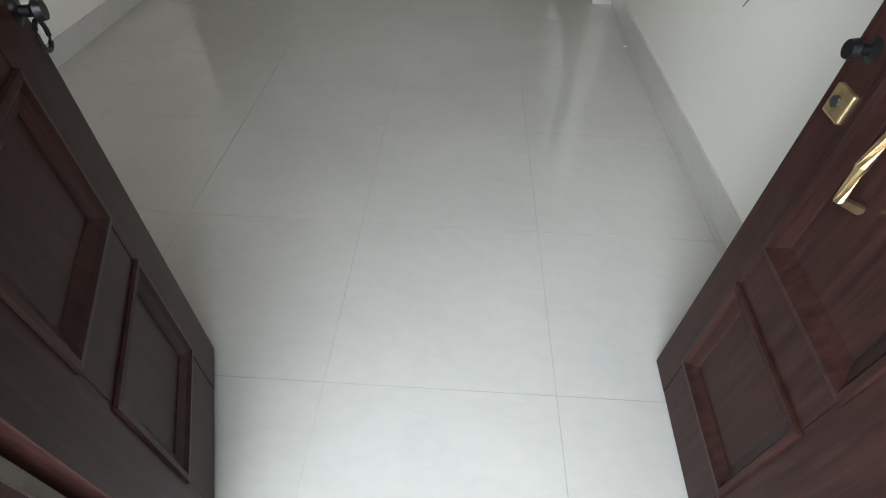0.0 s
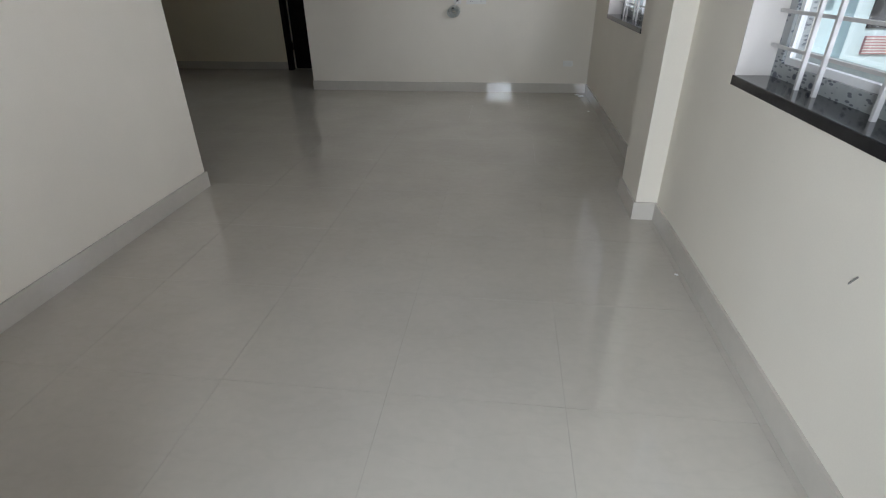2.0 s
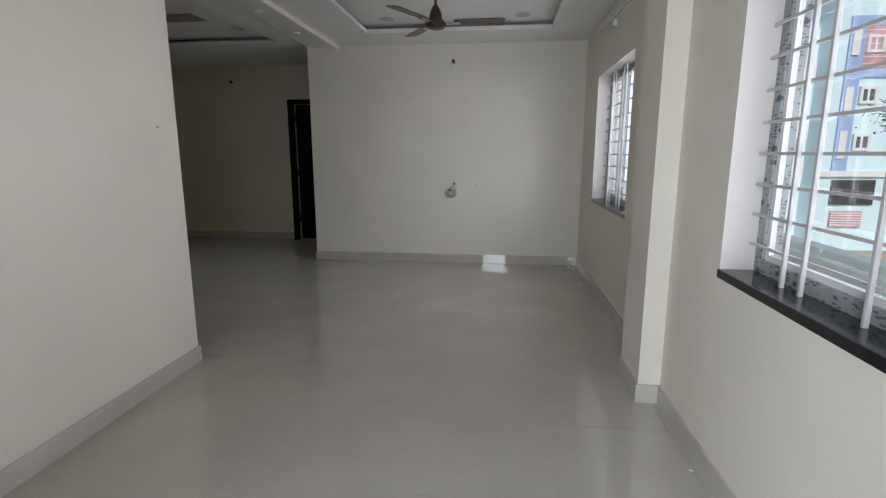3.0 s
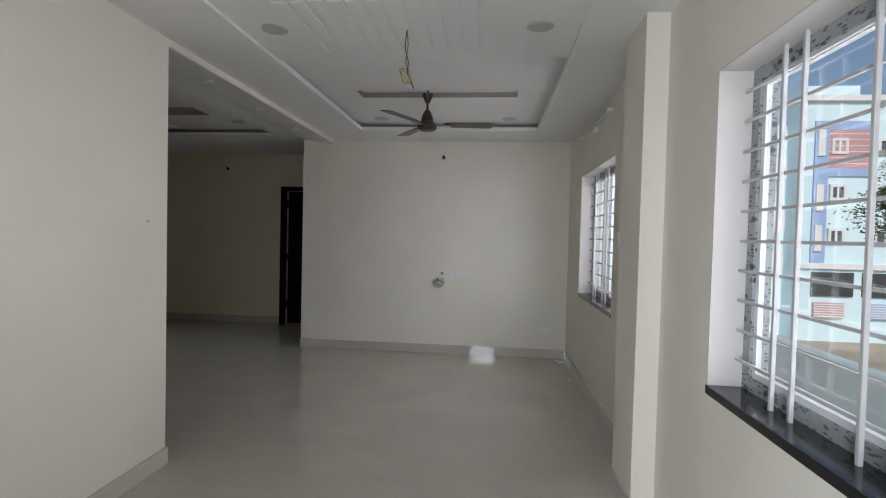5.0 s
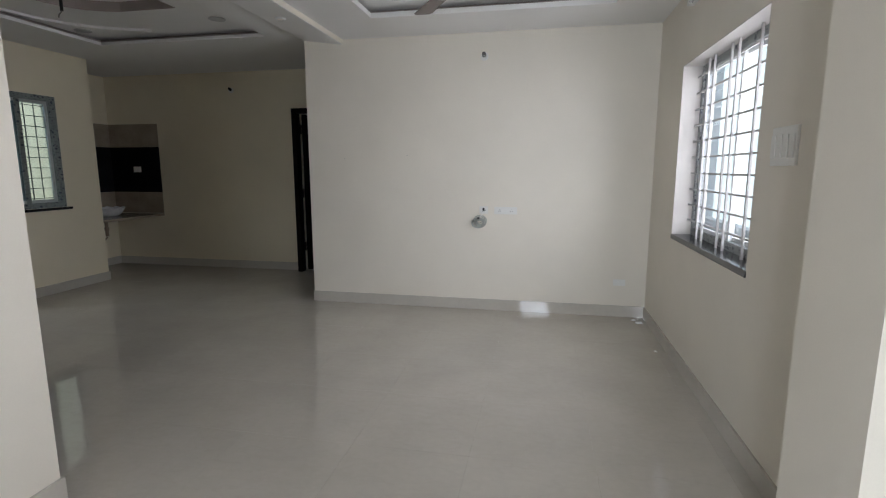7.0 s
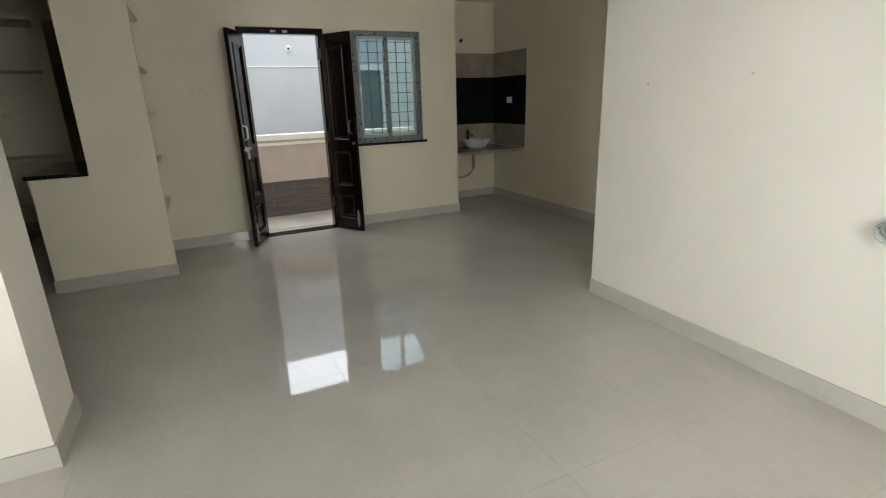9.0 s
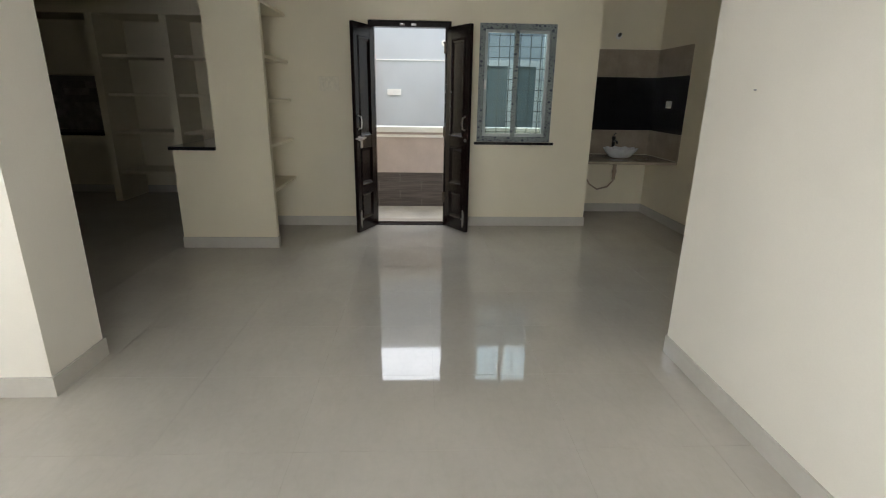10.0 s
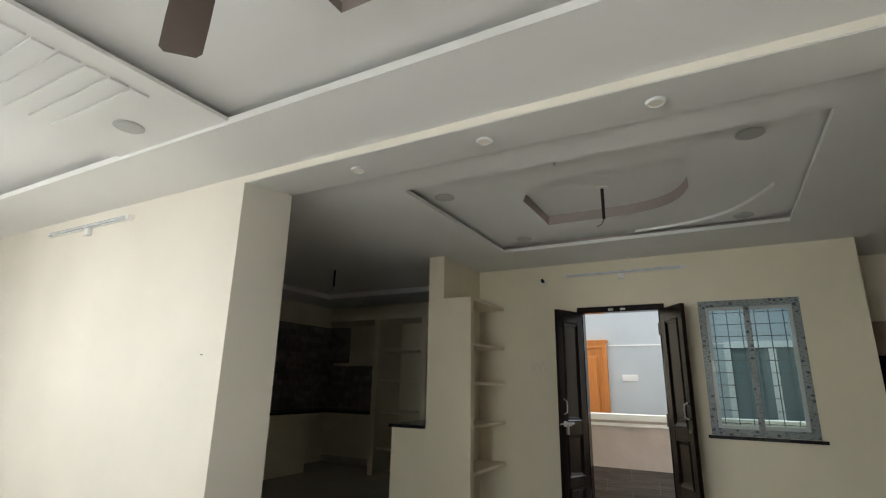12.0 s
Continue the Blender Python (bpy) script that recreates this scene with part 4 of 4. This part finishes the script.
# ---------------------------------------------------------------- fittings
def tube_light(m, length):
    t = thing("tube_light", "white tube light batten mounted high on the wall", "lamp", m, "tube lights")
    part("batten", rbox(-length / 2, length / 2, 0.0, 0.02, -0.014, 0.014, 0.003), PLASTIC, t)
    part("tube", lathe([(0.012, -length / 2 + 0.03), (0.012, length / 2 - 0.03)], 12, None, pose(0, 0.034, 0, 0, 90)), CERAMIC, t, "unlit glass tube", True)
    for s in (-1, 1):
        part("end_cap", rbox(s * length / 2 - 0.02, s * length / 2 + 0.02, 0.0, 0.046, -0.016, 0.016, 0.003), PLASTIC, t)
    part("connector", rbox(-0.03, 0.03, 0.0, 0.035, -0.075, -0.018, 0.006), PLASTIC, t)


tube_light(pose(XW0, 2.655, 2.525, 0, 0, -90), 1.12)
tube_light(pose(XE, 6.15, 2.50, 0, 0, 90), 1.1)
tube_light(pose(XD, 6.134, 2.54, 0, 0, -90), 1.19)


def bulb_holder(m):
    h = thing("bulb_holder", "empty black bulb holder on a white plate", "lamp holder", m, "bulb holders")
    part("plate", lathe([(0.038, 0), (0.036, 0.012)], 18, None, pose(0, 0, 0, -90)), PLASTIC, h, "", True)
    part("socket", lathe([(0.018, 0.012), (0.02, 0.03), (0.016, 0.055)], 14, None, pose(0, 0, 0, -70)), DARK, h, "", True)


bulb_holder(pose(1.373, YN, 2.42, 0, 0, 180))
bulb_holder(pose(-2.23, YD, 2.44, 0, 0, 180))
bulb_holder(pose(XD, 5.29, 2.495, 0, 0, -90))
bulb_holder(pose(XNB, 8.60, 2.17, 0, 0, -90))


def switch_plate(m, w, h, n, label, mat=None):
    s = thing("switch_plate", label, "switch", m)
    part("frame", rbox(-w / 2, w / 2, 0, 0.012, -h / 2, h / 2, 0.003), mat or PLASTIC, s)
    for k in range(n):
        x = -w / 2 + (k + 0.5) * w / n
        part("rocker", rbox(x - 0.35 * w / n, x + 0.35 * w / n, 0.012, 0.018, -h * 0.3, h * 0.3, 0.002), mat if mat is WRAPPED else PLASTIC, s)


switch_plate(pose(XE, 5.16, 1.48, 0, 0, 90), 0.22, 0.16, 4, "white switch plate beside the column")


def cable_outlet(x, z):
    s = thing("cable_outlet", "white outlet plate with a black slot above a cable coil", "outlet", pose(x, YN, z, 0, 0, 180))
    part("frame", rbox(-0.042, 0.042, 0, 0.008, -0.036, 0.036, 0.003), PLASTIC, s)
    part("slot", boxes((-0.008, 0.010, 0.008, 0.013, -0.018, 0.020)), DARK, s, "black open slot")
    part("clip", rbox(-0.024, -0.010, 0.008, 0.016, -0.006, 0.005, 0.002), STEEL, s, "small metal clip")


def socket_plate(x, z):
    s = thing("socket_plate", "white double socket plate on the cream wall", "socket", pose(x, YN, z, 0, 0, 180))
    part("frame", rbox(-0.11, 0.11, 0, 0.011, -0.035, 0.035, 0.003), PLASTIC, s)
    for u in (-0.055, 0.055):
        f = part("socket", rbox(u - 0.034, u + 0.034, 0.011, 0.014, -0.027, 0.027, 0.002), PLASTIC, s)
        for du, dz in ((-0.009, -0.006), (0.009, -0.006), (0.0, 0.008)):
            part("hole", boxes((u + du - 0.003, u + du + 0.003, 0.014, 0.0146, dz - 0.003, dz + 0.003)), WIRE, f)


cable_outlet(1.385, 0.995)
socket_plate(1.597, 0.992)
switch_plate(pose(2.675, YN, 0.33, 0, 0, 180), 0.11, 0.06, 2, "white low socket plate near the skirting")
switch_plate(pose(XD, 5.225, 1.55, 0, 0, -90), 0.21, 0.15, 4, "cream switch plate in clear film beside the back door", WRAPPED)
switch_plate(pose(-3.80, YD - 0.012, 1.385, 0, 0, 180), 0.12, 0.08, 2, "white socket plate on black tiles")


def cable_coil():
    c = thing("cable_coil", "coiled pale grey cable hanging below a wall outlet", "cable")
    rnd = random.Random(5)
    for k in range(10):
        r, dy = 0.048 + rnd.uniform(-0.02, 0.018), -0.014 - 0.005 * k
        cx, cz = 1.345 + rnd.uniform(-0.014, 0.014), 0.882 + rnd.uniform(-0.014, 0.012)
        part("loop", tube([(cx + r * math.cos(a), YN + dy, cz + r * 0.8 * math.sin(a)) for a in [2 * math.pi * i / 18 for i in range(19)]], 0.0045, 6), COILWIRE, c, "", True)
    part("lead", tube([(1.385, YN - 0.012, 0.985), (1.378, YN - 0.035, 0.962), (1.35, YN - 0.04, 0.925)], 0.0055, 6), PLASTIC, c, "white cable end", True)
    part("tie", rbox(1.325, 1.352, YN - 0.07, YN - 0.01, 0.912, 0.926, 0.003), DARK, c, "black tie")


cable_coil()


def hanging_wires():
    c = thing("hanging_wires", "bare yellow and black wires hanging from the ceiling", "cable")
    x, y = 1.47, 4.36
    part("lead", tube([(x, y, ZH + 0.02), (x + 0.008, y, 2.56), (x - 0.006, y + 0.01, 2.47), (x + 0.012, y, 2.41)], 0.0035, 6), WIRE, c, "", True)
    part("lead", tube([(x, y, ZH + 0.02), (x - 0.012, y + 0.01, 2.55), (x + 0.012, y, 2.46), (x + 0.006, y, 2.40), (x + 0.045, y, 2.31)], 0.003, 6), DARK, c, "", True)
    for k in range(3):
        part("loop", tube([(x - 0.004 + (0.022 + 0.008 * k) * math.cos(a + k), y + 0.012 * math.sin(2 * a), 2.385 + 0.045 * math.sin(a + 0.4 * k)) for a in [2 * math.pi * i / 14 for i in range(15)]], 0.0026, 6), WIREYELLOW, c, "yellow insulated wire", True)


hanging_wires()


def fan_hook(x, y, z0, z1):
    h = thing("fan_hook", "dark rod for a fan hanging from the ceiling", "fan hook")
    part("rod", tube([(x, y, z1), (x, y, z0)], 0.012, 10), BLACKMETAL, h, "", True)
    part("plate", lathe([(0.04, 0), (0.04, 0.006)], 16, None, Matrix.Translation((x, y, z1 - 0.006))), CEIL, h, "", True)
    part("wire", tube([(x, y, z0), (x - 0.01, y - 0.02, z0 - 0.035), (x + 0.02, y - 0.05, z0 - 0.06)], 0.005, 6), WIRE, h, "", True)


fan_hook(-1.76, 6.295, 2.60, ZD + 0.17)
fan_hook(-3.0, 2.6, 2.58, ZD + 0.12)


def disc(name, label, category, x, y, z, r, mat, group, inner=None):
    d = thing(name, label, category, pose(x, y, z), group)
    part("rim", lathe([(r, -0.006), (r * 0.98, 0.0)], 28), mat, d, "", True)
    part("cover", lathe([(r * 0.86, -0.008), (r * 0.86, -0.005)], 28), inner or DISC, d, "", True)


DISC = material("grey_plastic_cover", (0.50, 0.50, 0.49), 0.6, vary=0.04)
for x, y, z in ((0.69, 4.34, ZH + 0.02), (2.224, 4.356, ZH + 0.02), (0.76, 6.86, ZH + 0.09), (2.14, 6.86, ZH + 0.09),
                (-1.15, 5.245, ZD + 0.061), (-1.07, 7.24, ZD + 0.085), (-2.55, 5.386, ZD + 0.085), (-2.56, 7.25, ZD + 0.061)):
    disc("ceiling_cover", "round grey blanking cover in the ceiling", "ceiling fitting", x, y, z, 0.075, DISC, "ceiling covers")
for y in (5.16, 5.99, 6.825):
    d = thing("downlight", "small unlit white downlight in the beam", "lamp", pose(-0.21, y, ZB + 0.016), "beam downlights")
    part("rim", lathe([(0.030, -0.006), (0.032, -0.012), (0.039, -0.011), (0.044, -0.003), (0.044, 0.0)], 28), WHITEREND, d, "", True)
    part("lens", lathe([(0.030, -0.009), (0.030, -0.006)], 24), PAINT, d, "cream frosted lens", True)
tagged(part("paint_scuff", tube([(XE1 - 0.0005, 2.605, 0.56), (XE1 - 0.0012, 2.595, 0.576), (XE1 - 0.0005, 2.585, 0.592)], 0.0025, 6), WIRE), "short grey scuff mark on the cream wall", "mark")
tagged(part("nail", lathe([(0.005, 0), (0.003, 0.014)], 8, None, pose(XW0, 4.227, 1.513, 0, 90)), STEEL), "small nail in the cream wall", "nail")



def scrap(x, y, size, seed):
    r = random.Random(seed)
    bm = bmesh.new()
    n = 9
    lo = [bm.verts.new((size * r.uniform(0.6, 1) * math.cos(6.283 * k / n), size * r.uniform(0.4, 0.8) * math.sin(6.283 * k / n), 0)) for k in range(n)]
    hi = [bm.verts.new((v.co.x * 0.85, v.co.y * 0.85, size * r.uniform(0.12, 0.3))) for v in lo]
    bm.faces.new(lo)
    bm.faces.new(hi)
    for k in range(n):
        bm.faces.new((lo[k], lo[(k + 1) % n], hi[(k + 1) % n], hi[k]))
    o = tagged(part("plaster_scrap", bm, WHITEREND), "small white scrap of plaster on the floor", "debris", "plaster scraps")
    o.matrix_world = pose(x, y, 0.0, 0, 0, 40 * seed)


for k, (x, y, sz) in enumerate(((2.84, 7.48, 0.045), (2.80, 7.56, 0.03), (2.83, 6.75, 0.018), (2.82, 3.55, 0.012))):
    scrap(x, y, sz, k + 1)
for x, y, z, a in ((-0.03, YN, 1.49, 180), (0.62, YN, 1.52, 180)):
    tagged(part("nail", lathe([(0.004, 0), (0.003, 0.01)], 8, None, pose(x, y, z, 90)), STEEL), "small nail in the cream wall", "nail")

# ---------------------------------------------------------------- stone cladding over the kitchen worktop
clad = thing("stone_cladding", "grey split-stone cladding above the kitchen worktop", "stone cladding", kind="structure")
rnd = random.Random(11)
part("bed", boxes((XK, -3.3, YK, YK + 0.006, 0.912, 2.34), (XK, XK + 0.006, YK + 0.006, 1.98, 0.912, 1.64), (XK, XK + 0.006, YK + 0.006, 1.0, 1.64, 2.34)), GROUT, clad)


def stone(x0, x1, y0, y1, z0, z1):
    part("stone", boxes((x0, x1, y0, y1, z0, z1)), STONETILE, clad)


for r in range(15):
    z = 0.914 + r * 0.094
    x = XK + 0.03 + rnd.uniform(-0.25, 0)
    while x < -3.3:
        w = rnd.uniform(0.18, 0.40)
        a, b = max(x, XK + 0.012), min(x + w - 0.004, -3.3)
        if b - a > 0.03:
            stone(a, b, YK + 0.006, YK + 0.016 + rnd.uniform(0, 0.022), z, z + 0.090)
        x += w
    y, lim = YK + 0.04 + rnd.uniform(-0.2, 0), (1.98 if z < 1.56 else 1.0)
    while y < lim:
        w = rnd.uniform(0.18, 0.38)
        a, b = max(y, YK + 0.04), min(y + w - 0.004, lim)
        if b - a > 0.03:
            stone(XK + 0.006, XK + 0.016 + rnd.uniform(0, 0.022), a, b, z, z + 0.090)
        y += w

# ---------------------------------------------------------------- floor tiles
TX, TY = 0.60, 0.603
gap = 0.0006
full = mesh_of("tile", boxes((gap, TX - gap, gap, TY - gap, -0.0015, 0.0)), TILE)


def covered(x, y):
    """True where a tile lies wholly under walls."""
    return (x + TX < XD - 0.2 and y > 4.5 and y + TY < 7.93)


for i in range(-14, 2):
    for j in range(-2, 14):
        x, y = 2.225 + i * TX, 1.448 + j * TY
        x0, x1, y0, y1 = max(x, XK), min(x + TX, XE), max(y, 0.78 if x > XW1 - TX else YK), min(y + TY, YD)
        if x1 - x0 < 0.03 or y1 - y0 < 0.03 or covered(x, y):
            continue
        if (x0, x1, y0, y1) == (x, x + TX, y, y + TY):
            o = new("tile", full)
            o.location = (x, y, 0)
        else:
            o = new("tile", mesh_of("tile", boxes((x0 - x + gap, x1 - x - gap, y0 - y + gap, y1 - y - gap, -0.0015, 0.0)), TILE))
            o.location = (x, y, 0)
        o.parent = floor
